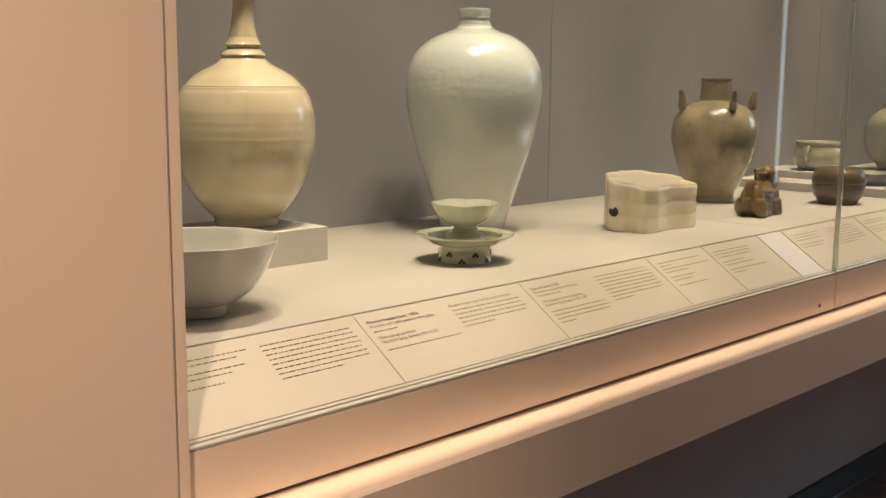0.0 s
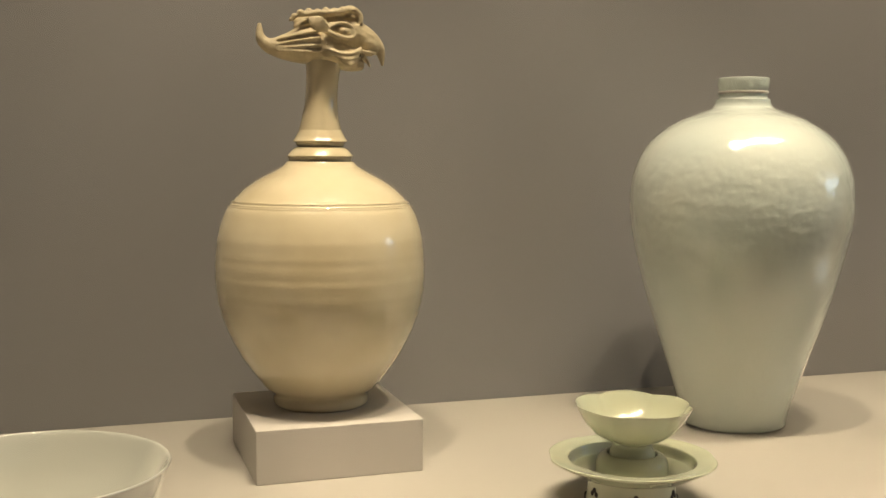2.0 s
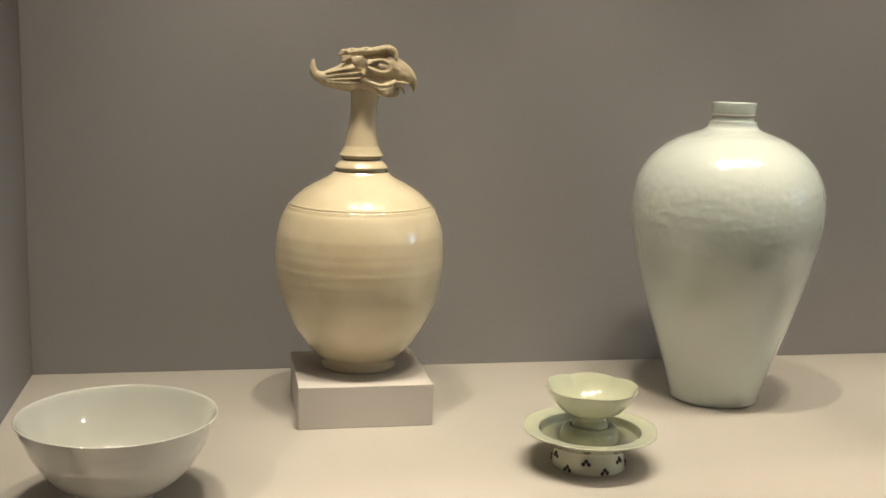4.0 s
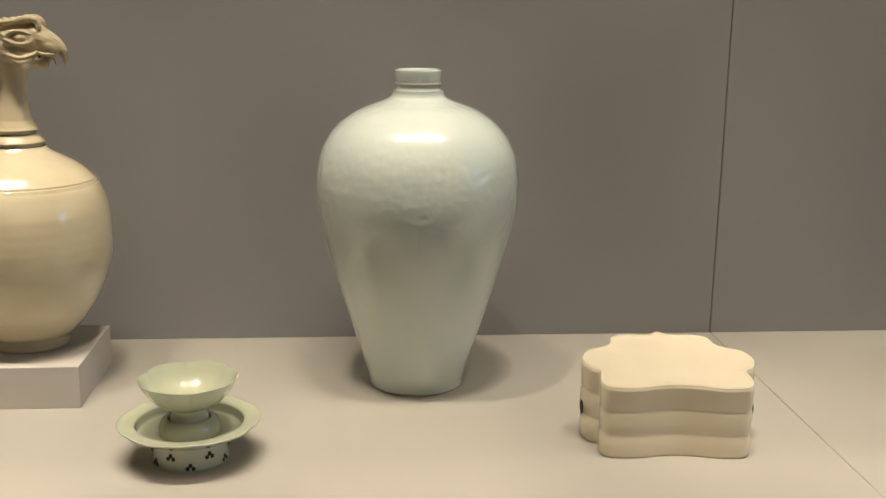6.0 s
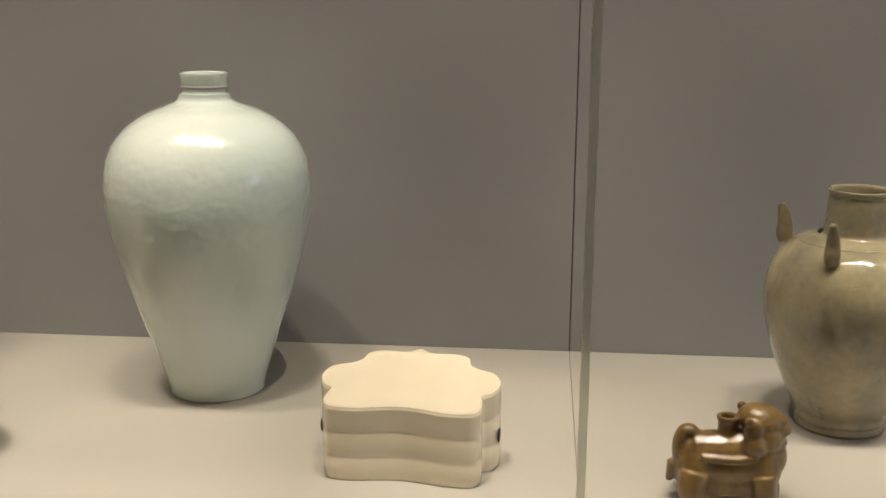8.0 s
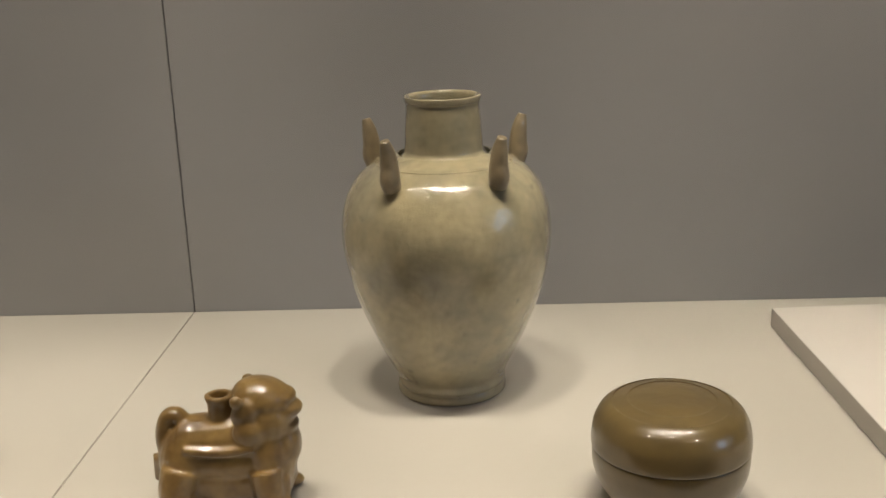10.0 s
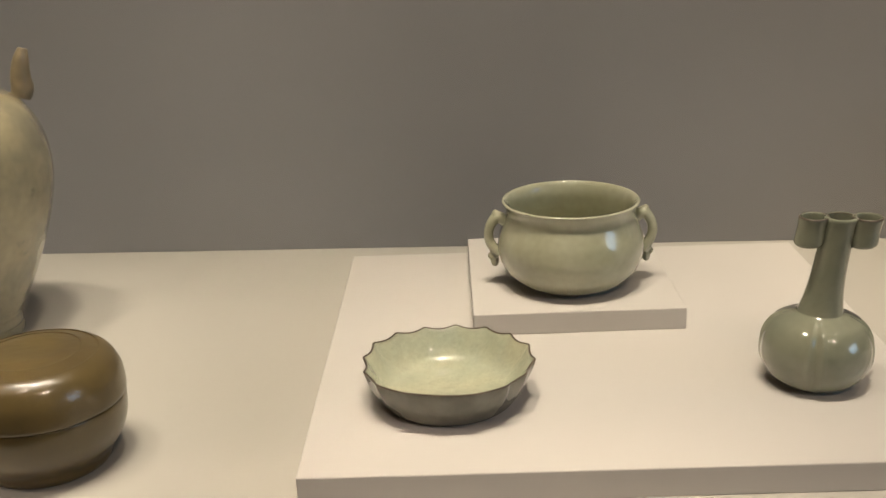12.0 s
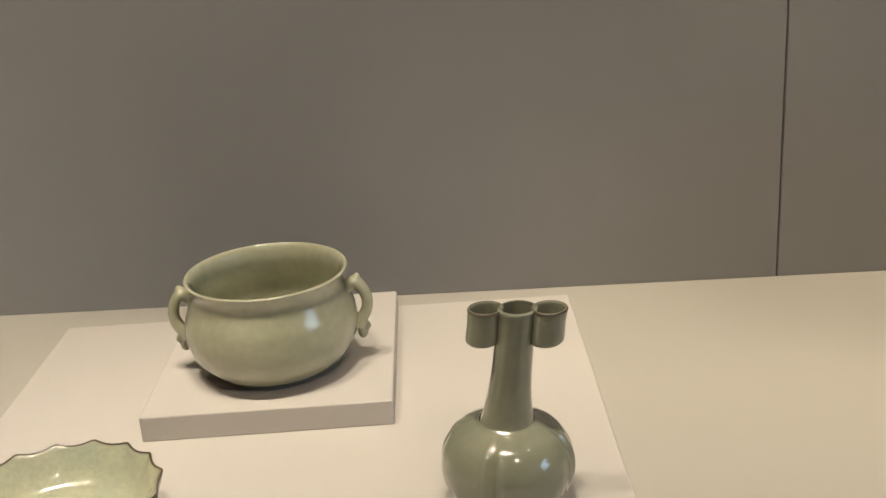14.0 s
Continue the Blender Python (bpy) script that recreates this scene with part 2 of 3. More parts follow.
def blob(at, radii, turn=(0, 0, 0), seg=20):
    bm = bmesh.new()
    bmesh.ops.create_uvsphere(bm, u_segments=seg, v_segments=seg // 2 + 2, radius=1)
    bmesh.ops.transform(bm, matrix=Matrix.Translation(at) @ Euler([radians(a) for a in turn]).to_matrix().to_4x4() @ Matrix.Diagonal((*radii, 1)), verts=bm.verts)
    return bm


def joined(*bms):
    out = bmesh.new()
    for b in bms:
        me = bpy.data.meshes.new("piece")
        b.to_mesh(me)
        b.free()
        out.from_mesh(me)
        bpy.data.meshes.remove(me)
    return out


def moved(bm, m):
    bmesh.ops.transform(bm, matrix=m, verts=bm.verts)
    return bm


def sculpt(ob, voxel, smooth=4):
    r = ob.modifiers.new("blend", "REMESH")
    r.mode, r.voxel_size, r.use_smooth_shade = "VOXEL", voxel, True
    s = ob.modifiers.new("soften", "SMOOTH")
    s.iterations, s.factor = smooth, 0.5
    return ob


# ---- structure: the display case ----
def setting(name, bm, material, label, category, smooth=False):
    return tagged(obj(name, bm, material, None, "", smooth), label, category, "", "structure")


wall_back = holder("wall_back", (0, 0, D), "grey cloth-covered back wall of the display case in panels", "wall", kind="structure")
for x0, x1 in ((XL, -0.0006), (0.0006, 1.2004), (1.2016, XR)):
    part("panel", box(x0, x1, 0.0, 0.02, -0.03, CT - D, 0.0008, 1), CLOTH, wall_back, smooth=False)
setting("wall_behind_panels", box(XL - 0.1, XR + 0.1, 0.0215, 0.12, 0.0, RZ, 0), DARK, "dark structure showing in the joints behind the panels", "wall")
setting("wall_case_left", box(XL - 0.06, XL, -0.60, 0.0195, D - 0.03, CT, 0.001), CLOTH, "grey cloth-covered end wall inside the display case", "wall")
setting("wall_case_right", box(XR, XR + 0.06, -0.60, 0.0195, D - 0.03, CT, 0.001), CLOTH, "grey cloth-covered far end wall of the display case", "wall")
deck = holder("deck", (0, 0, D), "off-white painted display deck in two long boards", "display deck", kind="structure")
for x0, x1 in ((XL, -0.0002), (0.0002, XR)):
    part("board", box(x0, x1, -0.538, -0.001, -0.025, 0.0, 0.0007, 1), DECK, deck, smooth=False)
# never in view; dark only so that less light bounces onto the vessels
setting("ceiling_case", box(XL - 0.06, XR + 0.06, -0.70, 0.0195, CT, CT + 0.05, 0.002), DARK, "unseen ceiling of the display case, kept dark to cut bounced light", "ceiling")


def extrude_profile(pts, x0, x1):
    """A solid of constant section: pts are (y, z)."""
    bm = bmesh.new()
    a = [bm.verts.new((x0, y, z)) for y, z in pts]
    b = [bm.verts.new((x1, y, z)) for y, z in pts]
    n = len(pts)
    for i in range(n):
        j = (i + 1) % n
        bm.faces.new((a[i], a[j], b[j], b[i]))
    bm.faces.new(a[::-1])
    bm.faces.new(b)
    return bm


LAB_T, LAB_B = (-0.540, 0.9485), (-0.630, 0.8885)  # top and foot of the sloping label rail
setting("label_rail", extrude_profile([LAB_T, LAB_B, (-0.630, 0.860), (-0.540, 0.860)], XL, XR), DECK, "sloping painted rail that carries the printed labels", "label rail")
fascia = holder("fascia", (0, YG, 0.85), "beige painted fascia boards below the glass", "fascia", kind="structure")
for x0, x1 in ((XL - 0.015, -0.0088), (-0.0072, XR)):
    part("board", box(x0, x1, 0.001, 0.009, -0.026, 0.0345, 0.0012), BEIGE, fascia, smooth=False)
    part("capping", box(x0, x1, 0.0005, 0.0085, 0.0347, 0.0380, 0.0008), DECK, fascia, "pale capping strip", smooth=False)
setting("shadow_gap", box(XL - 0.015, XR, YG + 0.012, YG + 0.03, 0.79, 0.86, 0), DARK, "dark recessed gap under the fascia", "gap")
setting("lower_rail", extrude_profile([(-0.560, 0.8195), (-0.684, 0.8195), (-0.6885, 0.8150), (-0.6885, 0.728), (-0.560, 0.728)], XL - 0.9, XR), RAIL, "beige painted projecting rail at the foot of the case", "rail")
setting("case_underside", box(XL - 0.9, XR, -0.56, -0.02, 0.72, 0.86, 0.001), BASE_GREY, "painted underside of the projecting case", "panel")
setting("base_front", box(XL - 0.9, XR + 3, -0.125, 0.02, 0.07, 0.72, 0.001), BASE_GREY, "grey painted base wall set back under the case", "wall")
setting("baseboard", box(XL - 0.9, XR + 3, -0.138, 0.02, 0.0, 0.07, 0.002), DARK, "dark baseboard along the foot of the base", "baseboard")
setting("wall_front_left", box(RX0, XL - 0.0225, -0.662, -0.56, 0.0, RZ, 0.003), BEIGE, "beige painted wall beside the display case", "wall")
setting("trim_left", box(XL - 0.0220, XL - 0.0070, -0.655, -0.59, 0.826, CT, 0.0012), BEIGE, "beige upright trim at the end of the glass", "trim")
# unseen board, added to cut room light and keep spots off the rail
setting("header_light_stop", box(XL - 0.0220, XR, -0.662, -0.6285, 1.525, CT - 0.001, 0.002), PLASTER, "unseen brown-grey header board added above the glass to block light", "header")
setting("wall_front_above", box(XL - 0.0220, RX1, -0.662, -0.58, CT + 0.052, RZ, 0.003), PLASTER, "painted wall above the display case", "wall")
setting("wall_front_right", box(XR + 0.001, RX1, -0.662, -0.58, 0.0, CT + 0.051, 0.003), BEIGE, "beige painted wall beyond the display case", "wall")


def pane(x0, x1):
    top = 1.524 - 1.4
    p = holder("window_pane", ((x0 + x1) / 2, YG, 1.4), "clear glass front pane of the display case", "glass pane", "glass fronts of the case", "structure")
    w = (x1 - x0) / 2
    g = part("glass_sheet", box(-w, w, 0.0005, 0.0095, -0.5115, top, 0.0004, 1), glass, p, smooth=False)
    g.visible_shadow = False
    return p


pane(XL - 0.006, -0.0112)
pane(-0.0048, XR - 0.002)
setting("joint_seal", box(-0.0111, -0.0049, YG + 0.0012, YG + 0.0088, 0.8888, 1.5235, 0.0006), edge_glass, "thin grey-green seal between two glass panes", "seal")
lock = holder("case_lock", (-0.066, YG + 0.0007, 0.838), "small round metal lock in the beige fascia", "lock")
part("barrel", moved(lathe([(0, 0), (0.0028, 0), (0.0034, 0.0005), (0.0034, 0.004)], 24, sharp=True), pose(0, -0.0015, 0, -90)), METAL, lock)
part("keyhole", box(-0.0005, 0.0005, -0.0021, -0.0012, -0.0016, 0.0016), BLACK, lock, "dark keyhole", smooth=False)


# ---- structure: the gallery room ----
setting("wall_back_of_room", box(RX0, RX1, RY0 - 0.15, RY0, 0, RZ), PLASTER, "plain plaster wall of the gallery", "wall")
setting("wall_west", box(RX0 - 0.15, RX0, RY0, 0.12, 0, RZ), PLASTER, "plain plaster wall closing the gallery", "wall")
SLIT = (-5.475, -5.42)
setting("wall_east_plaster", box(RX1, RX1 + 0.05, RY0, SLIT[0], 0, RZ), PLASTER, "plaster end wall of the gallery beside a window slit", "wall")
wall_east = holder("wall_east", (RX1, 0, 0), "pale stone end wall of the gallery laid in courses", "wall", kind="structure")
part("core", box(0.02, 0.05, SLIT[1], 0.12, 0, RZ), STONE, wall_east, smooth=False)
course = box(0, 0.018, -0.445, 0.445, 0.004, 0.396, 0.004, 1)
first = part("stone_block", course, STONE, wall_east, smooth=False)
first.location = (0, SLIT[1] + 0.45, 0)
for row in range(8):
    for k in range(6):
        y = SLIT[1] + 0.45 + k * 0.9 + (0.45 if row % 2 else 0)
        if (row or k) and y < 0:
            b = first.copy()
            scene.collection.objects.link(b)
            b.location = (0.004 * ((row * 7 + k * 3) % 4), y, row * 0.4)
setting("backdrop", box(RX1 + 0.9, RX1 + 0.95, -6.2, -4.4, 0, RZ), outside, "plain bright daylight outside the window slit", "backdrop")
ceil = box(RX0, 6.2, RY0, 0.12, RZ, RZ + 0.15)
ceil2 = box(8.6, RX1 + 0.3, RY0, 0.12, RZ, RZ + 0.15)
ceil3 = box(6.2, 8.6, RY0, -5.6, RZ, RZ + 0.15)
ceil4 = box(6.2, 8.6, -0.4, 0.12, RZ, RZ + 0.15)
setting("ceiling", joined(ceil, ceil2, ceil3, ceil4), PLASTER, "plaster gallery ceiling with a skylight opening", "ceiling")
floor = holder("floor", (0, 0, 0), "dark reddish-brown polished wooden plank floor", "floor", kind="structure")
part("subfloor", box(RX0 - 0.15, RX1 + 0.3, RY0 - 0.15, 0.12, -0.06, -0.012), DARK, floor, smooth=False)
far_planks = [box(RX0, RX1, RY0 + k * 0.12, RY0 + k * 0.12 + 0.118, -0.011, 0.0) for k in range(43)]
tagged(part("planks", joined(*far_planks), FLOOR, floor, smooth=False), kind="stuff")
plank_me = None
for row in range(11):
    for k in range(5 if row % 2 else 6):
        x, y = RX0 + 1.085 + k * 2.165 + (1.08 if row % 2 else 0), RY0 + 43 * 0.12 + row * 0.12
        if plank_me is None:
            o = part("plank", box(-1.08, 1.08, 0, 0.118, -0.011, 0.0, 0.0008, 1), FLOOR, floor, smooth=False)
            plank_me = o.data
        else:
            o = new("plank", plank_me)
            o.parent = floor
        o.location = (x, y, 0)


def downlight(x, y, z, r, label, name="ceiling_light"):
    d = holder(name, (x, y, z), label, "light", name + "s")
    part("ring", lathe([(r, 0), (r * 1.15, 0.0), (r * 1.18, 0.004), (r * 1.15, 0.012), (r, 0.012), (r, 0)], 32, sharp=True), BLACK, d)
    part("reflector", lathe([(0, 0.03), (r * 0.6, 0.03), (r * 0.99, 0.001)], 32, sharp=True), METAL, d)
    return d


# fittings for the added fill lamps, all out of view
for lx, ly in [(lx, ly) for lx, ly, power in ROOM] + [WALL_FILL]:
    downlight(lx, ly, RZ - 0.035, 0.08, "unseen round ceiling downlight with a black ring, added for a fill lamp")
for sx, sy in [(sx, -0.555) for sx, wide, narrow in SPOTS] + [(sx + 0.10, -0.555) for sx, wide, narrow in SPOTS] + [WASH[0]]:
    downlight(sx, sy, CT - 0.033, 0.018, "small round spotlight in the case ceiling", "case_light")


# ---- things in the case ----
def riser(name, x0, x1, y0, y1, z0, z1, label, turn=0):
    e = holder(name, ((x0 + x1) / 2, (y0 + y1) / 2, z0), label, "display riser", turn=turn)
    w, d = (x1 - x0) / 2, (y1 - y0) / 2
    part("block", box(-w, w, -d, d, 0.0, z1 - z0, 0.0009), RISER, e, smooth=False)
    return e


PT = 0.9985
riser("display_block", -0.9475, -0.7955, -0.249, -0.094, D, PT, "off-white painted block under the bird-headed ewer")
riser("display_board", 0.613, 1.023, -0.476, -0.074, D, D + 0.0195, "low off-white painted board under three green vessels", 2.5)
riser("display_slab", 0.718, 0.881, -0.273, -0.086, D + 0.0195, D + 0.037, "thin off-white painted slab under the two-handled bowl", 3.0)

# bird-headed ewer
ewer = holder("ewer", (-0.871, -0.160, PT), "cream-glazed porcelain ewer with a bird-head spout on a block", "ewer")


def throwing(a, r, z):
    """Soft turning marks and slightly uneven roundness."""
    return r * (1 + 0.0035 * math.sin(z * 520) * (0.05 < z < 0.16) + 0.004 * math.cos(2 * a + 0.6)), z


part("body", lathe([(0, 0.004), (0.038, 0.003), (0.0420, 0.0), (0.0455, 0.003), (0.0460, 0.010), (0.0485, 0.014), (0.0562, 0.0215), (0.0740, 0.0455), (0.0872, 0.0705), (0.0955, 0.0945), (0.0990, 0.118), (0.0990, 0.140), (0.0963, 0.164), (0.0901, 0.184), (0.0857, 0.1915), (0.0850, 0.193), (0.0835, 0.1942), (0.0827, 0.196), (0.0812, 0.197), (0.0705, 0.2075), (0.0583, 0.216), (0.046, 0.2225), (0.036, 0.228), (0.0315, 0.2325)], 112, throwing), CREAM, ewer)
for z in (0.1905, 0.1945):
    part("incised_line", lathe([(0.0859 - (z - 0.1905) * 0.75, z - 0.0004), (0.0867 - (z - 0.1905) * 0.75, z), (0.0853 - (z - 0.1905) * 0.75, z + 0.0006)], 96, throwing, sharp=True), CREAM_DRY, ewer, "fine incised line")
part("ring", lathe([(0.026, 0.231), (0.0295, 0.2325), (0.0302, 0.2355), (0.0312, 0.2372), (0.0308, 0.2385), (0.0275, 0.2425), (0.0240, 0.2455), (0.021, 0.2465)], 72), CREAM, ewer)
part("ring", lathe([(0.021, 0.2462), (0.0225, 0.2475), (0.0236, 0.2495), (0.0258, 0.2510), (0.0256, 0.2522), (0.0240, 0.2545), (0.0222, 0.258), (0.020, 0.262)], 72), CREAM, ewer)
def lean(a, r, z):
    """The neck drifts a little towards the beak."""
    k = max(0.0, z - 0.275) / 0.05
    return r + 0.0035 * k * math.cos(a), z


part("neck", lathe([(0.0205, 0.2605), (0.0192, 0.266), (0.0170, 0.276), (0.0157, 0.286), (0.0151, 0.296), (0.0152, 0.306), (0.0158, 0.316), (0.0170, 0.326), (0.016, 0.334)], 64, lean), CREAM, ewer)
pieces = [
    blob((0.003, 0, 0.3655), (0.027, 0.0098, 0.0062), (0, -10, 0)),
    blob((0.040, 0, 0.3450), (0.0165, 0.0095, 0.0088), (0, 28, 0)),
    blob((0.016, 0, 0.3350), (0.0215, 0.0170, 0.0075), (0, 8, 0)),
    blob((-0.012, 0, 0.3450), (0.0200, 0.0145, 0.0105), (0, -12, 0)),
    blob((0.000, 0, 0.3600), (0.024, 0.0125, 0.0080), (0, -8, 0)),
    blob((0.022, 0, 0.3270), (0.013, 0.0120, 0.0070), (0, -10, 0)),
    blob((0.034, 0, 0.3235), (0.0060, 0.0060, 0.0040)),
    blob((0.009, 0, 0.349), (0.030, 0.0170, 0.0175), (0, -4, 0)),
    blob((0.006, 0, 0.336), (0.027, 0.0180, 0.0140), (0, 4, 0)),
    blob((0.026, 0, 0.3535), (0.016, 0.0120, 0.0140), (0, 25, 0)),
    tube([(0.000, 0, 0.344), (-0.016, 0, 0.3405), (-0.030, 0, 0.3385), (-0.0440, 0, 0.3390), (-0.0525, 0, 0.3455), (-0.0535, 0, 0.3585)], (0.0185, 0.0165, 0.0120, 0.0072, 0.0045, 0.0016), 16, flat=0.95),
    tube([(0.022, 0, 0.3520), (0.036, 0, 0.3495), (0.0480, 0, 0.3445), (0.0555, 0, 0.3370), (0.0575, 0, 0.3245)], (0.0160, 0.0128, 0.0088, 0.0046, 0.0011), 16, flat=0.8),
    tube([(0.018, 0, 0.330), (0.030, 0, 0.3260), (0.0395, 0, 0.3245)], (0.0100, 0.0075, 0.0040), 12),
    tube([(0.0395, 0.003, 0.333), (0.0440, 0.003, 0.3285), (0.0465, 0.002, 0.3235)], (0.0030, 0.0018, 0.0009), 8),
]
for s in (-1, 1):
    rows = ((0.0025, 0.0335, 0.3330, 0.0024), (0.0060, 0.0315, 0.3285, 0.0026), (0.0110, 0.0300, 0.3245, 0.0024))
    pieces += [tube([(x0, s * 0.0170, z + 0.003), ((x0 + x1) / 2, s * 0.0200, z - 0.001), (x1 - 0.004, s * 0.0165, z + 0.002), (x1, s * 0.0125, z + 0.006)], (0.0012, r, r, 0.0014), 8) for x0, x1, z, r in rows]
    pieces += [
        # crest wall with scallops
        tube([(-0.025, s * 0.0105, 0.3640), (-0.011, s * 0.0120, 0.3670), (0.004, s * 0.0120, 0.3680), (0.016, s * 0.0110, 0.3700), (0.0255, s * 0.0085, 0.3725), (0.0335, s * 0.0070, 0.3680), (0.0345, s * 0.0080, 0.3600)], (0.0016, 0.0027, 0.0028, 0.0030, 0.0036, 0.0034, 0.0022), 10),
        # spoon-shaped ear
        tube([(0.0030, s * 0.0175, 0.3520), (-0.0030, s * 0.0225, 0.3545), (-0.0095, s * 0.0245, 0.3575), (-0.0165, s * 0.0240, 0.3612)], (0.0022, 0.0058, 0.0066, 0.0014), 14, flat=0.32),
        # eyelids and eyeball
        tube([(0.002, s * 0.0170, 0.3525), (0.010, s * 0.0175, 0.3582), (0.019, s * 0.0150, 0.3588), (0.0265, s * 0.0120, 0.3555)], (0.0014, 0.0019, 0.0019, 0.0012), 8),
        tube([(0.002, s * 0.0175, 0.3515), (0.010, s * 0.0190, 0.3480), (0.019, s * 0.0175, 0.3460), (0.0265, s * 0.0130, 0.3480), (0.0275, s * 0.0120, 0.3530)], (0.0016, 0.0021, 0.0022, 0.0018, 0.0012), 8),
        blob((0.0165, s * 0.0150, 0.3525), (0.0068, 0.0036, 0.0034), (0, 6, 0), 14),
        # nostril fold along the beak
        tube([(0.0300, s * 0.0105, 0.3375), (0.0400, s * 0.0085, 0.3355), (0.0500, s * 0.0050, 0.3345)], (0.0016, 0.0018, 0.0010), 8)]
    for z0, z1 in ((0.3520, 0.3440), (0.3455, 0.3400), (0.3390, 0.3365), (0.3330, 0.3345)):
        pieces.append(tube([(-0.004, s * 0.0180, z0), (-0.020, s * 0.0150, 0.6 * z0 + 0.4 * z1), (-0.040, s * 0.0075, z1)], (0.0013, 0.0014, 0.0009), 8))
    for k in range(7):
        pieces.append(blob((-0.020 + k * 0.0075, s * 0.0110, 0.3675 + 0.0007 * k + 0.0008 * (k % 2)), (0.0034, 0.0028, 0.0028), seg=10))
head = sculpt(part("head", moved(joined(*pieces), Matrix.Translation((0.0, 0, -0.018)) @ Matrix.Diagonal((1.055, 1.32, 1.052, 1))), CREAM_DRY, ewer, "modelled bird head with curled crest and hooked beak"), 0.0009, 2)
for s in (-1, 1):
    part("beak_slit", box(0.0285, 0.0365, s * 0.0108 - 0.0018, s * 0.0108 + 0.0018, 0.3305, 0.3335, 0.0005), HOLE, head, "dark open slit of the beak", smooth=False)

# tall shouldered vase
vase = holder("tall_vase", (-0.419, -0.176, D), "tall pale blue-green porcelain vase with carved shoulder", "vase")
MEI = [(0, 0.006), (0.046, 0.005), (0.052, 0.0), (0.0552, 0.002), (0.0558, 0.008), (0.0600, 0.024), (0.0672, 0.047), (0.0768, 0.077), (0.0875, 0.108), (0.0970, 0.139), (0.1052, 0.170), (0.1120, 0.201), (0.1155, 0.228), (0.1155, 0.248), (0.1128, 0.268), (0.1065, 0.286), (0.0965, 0.302), (0.0820, 0.3155), (0.0640, 0.3265), (0.0460, 0.3335), (0.0330, 0.3385), (0.0292, 0.3425), (0.0282, 0.3475)]


def carved(a, r, z):
    """Low relief scrolls round the shoulder band."""
    k = max(0.0, min(1.0, (z - 0.165) / 0.03)) * max(0.0, min(1.0, (0.300 - z) / 0.03))
    p = Vector((math.cos(a) * 6.5, math.sin(a) * 6.5, z * 70))
    w = noise.noise(p) + 0.55 * noise.noise(p * 2.3 + Vector((7, 1, 3)))
    ridge = 0.5 - abs(w)
    return r + k * 0.0007 * max(-0.35, ridge) + 0.0006 * math.cos(2 * a), z


part("body", lathe(MEI, 220, carved, 9), QINGBAI, vase)
part("lip", lathe([(0.0272, 0.3465), (0.0255, 0.3490), (0.0252, 0.3530), (0.0258, 0.3570), (0.0262, 0.3590), (0.0268, 0.3640), (0.0270, 0.3680), (0.0264, 0.3702), (0.0235, 0.3695), (0.0215, 0.3660), (0.0205, 0.3500), (0.021, 0.330)], 64), QINGBAI, vase)
# slightly raised grey band; the groove's shadow is only its colour
part("groove", lathe([(0.0252, 0.3532), (0.0262, 0.3542), (0.0262, 0.3556), (0.0254, 0.3566)], 64, sharp=True), GROOVE_SHADE, vase, "grey band painted as the shadow of a groove under the lip")

# wide bowl
bowl = holder("bowl", (-1.121, -0.424, D), "wide pale celadon porcelain bowl on a small foot", "bowl")
part("bowl_wall", lathe([(0, 0.0135), (0.0267, 0.013), (0.0325, 0.0125), (0.0458, 0.017), (0.0630, 0.031), (0.0754, 0.050), (0.0826, 0.066), (0.0883, 0.080), (0.0898, 0.0832), (0.0888, 0.0842), (0.0864, 0.0810), (0.0802, 0.066), (0.0726, 0.051), (0.0602, 0.0345), (0.0430, 0.0225), (0.0239, 0.018), (0, 0.0175)], 112), BOWLGLAZE, bowl)
part("foot_ring", lathe([(0.0267, 0.0135), (0.0263, 0.001), (0.0277, 0.0), (0.0310, 0.0), (0.0325, 0.0012), (0.0329, 0.0135)], 64, sharp=True), BOWLGLAZE, bowl)


# lobed cup on its stand
def six(a, r, z):
    k = abs(math.sin(3 * (a + 0.35)))
    f = max(0.0, (z - 0.045) / 0.04)
    return r * (1 - 0.055 * f * (1 - k) ** 2.2), z + 0.0016 * f * (k - 0.5)


CX, CY = -0.6550, -0.3835
stand = holder("cup_stand", (CX, CY, D), "pale green porcelain cup stand with pierced foot", "cup stand")
part("foot", lathe([(0.0325, 0.0225), (0.0345, 0.012), (0.0362, 0.001), (0.0375, 0.0), (0.0385, 0.001), (0.0372, 0.010), (0.0365, 0.020), (0.0372, 0.0255)], 72), CUPGLAZE, stand)


def five(a, r, z):
    k = abs(math.sin(3 * (a + 0.35)))
    return r * (1 - 0.03 * max(0.0, (r - 0.05) / 0.02) * (1 - k) ** 2), z


part("saucer", lathe([(0, 0.0215), (0.030, 0.0215), (0.0385, 0.0235), (0.050, 0.0270), (0.062, 0.0335), (0.0690, 0.0375), (0.0698, 0.0388), (0.0690, 0.0397), (0.0620, 0.0388), (0.0552, 0.0380), (0.0530, 0.0372), (0.0520, 0.0340), (0.0508, 0.0300), (0.0480, 0.0282), (0.034, 0.0274), (0, 0.0270)], 108, five), CUPGLAZE, stand)
part("cup_ring", lathe([(0.0305, 0.0275), (0.0300, 0.0345), (0.0275, 0.0400), (0.0235, 0.0425), (0.0205, 0.0420), (0.0200, 0.0360), (0.0195, 0.0275)], 64), CUPGLAZE, stand, "raised ring that holds the cup")
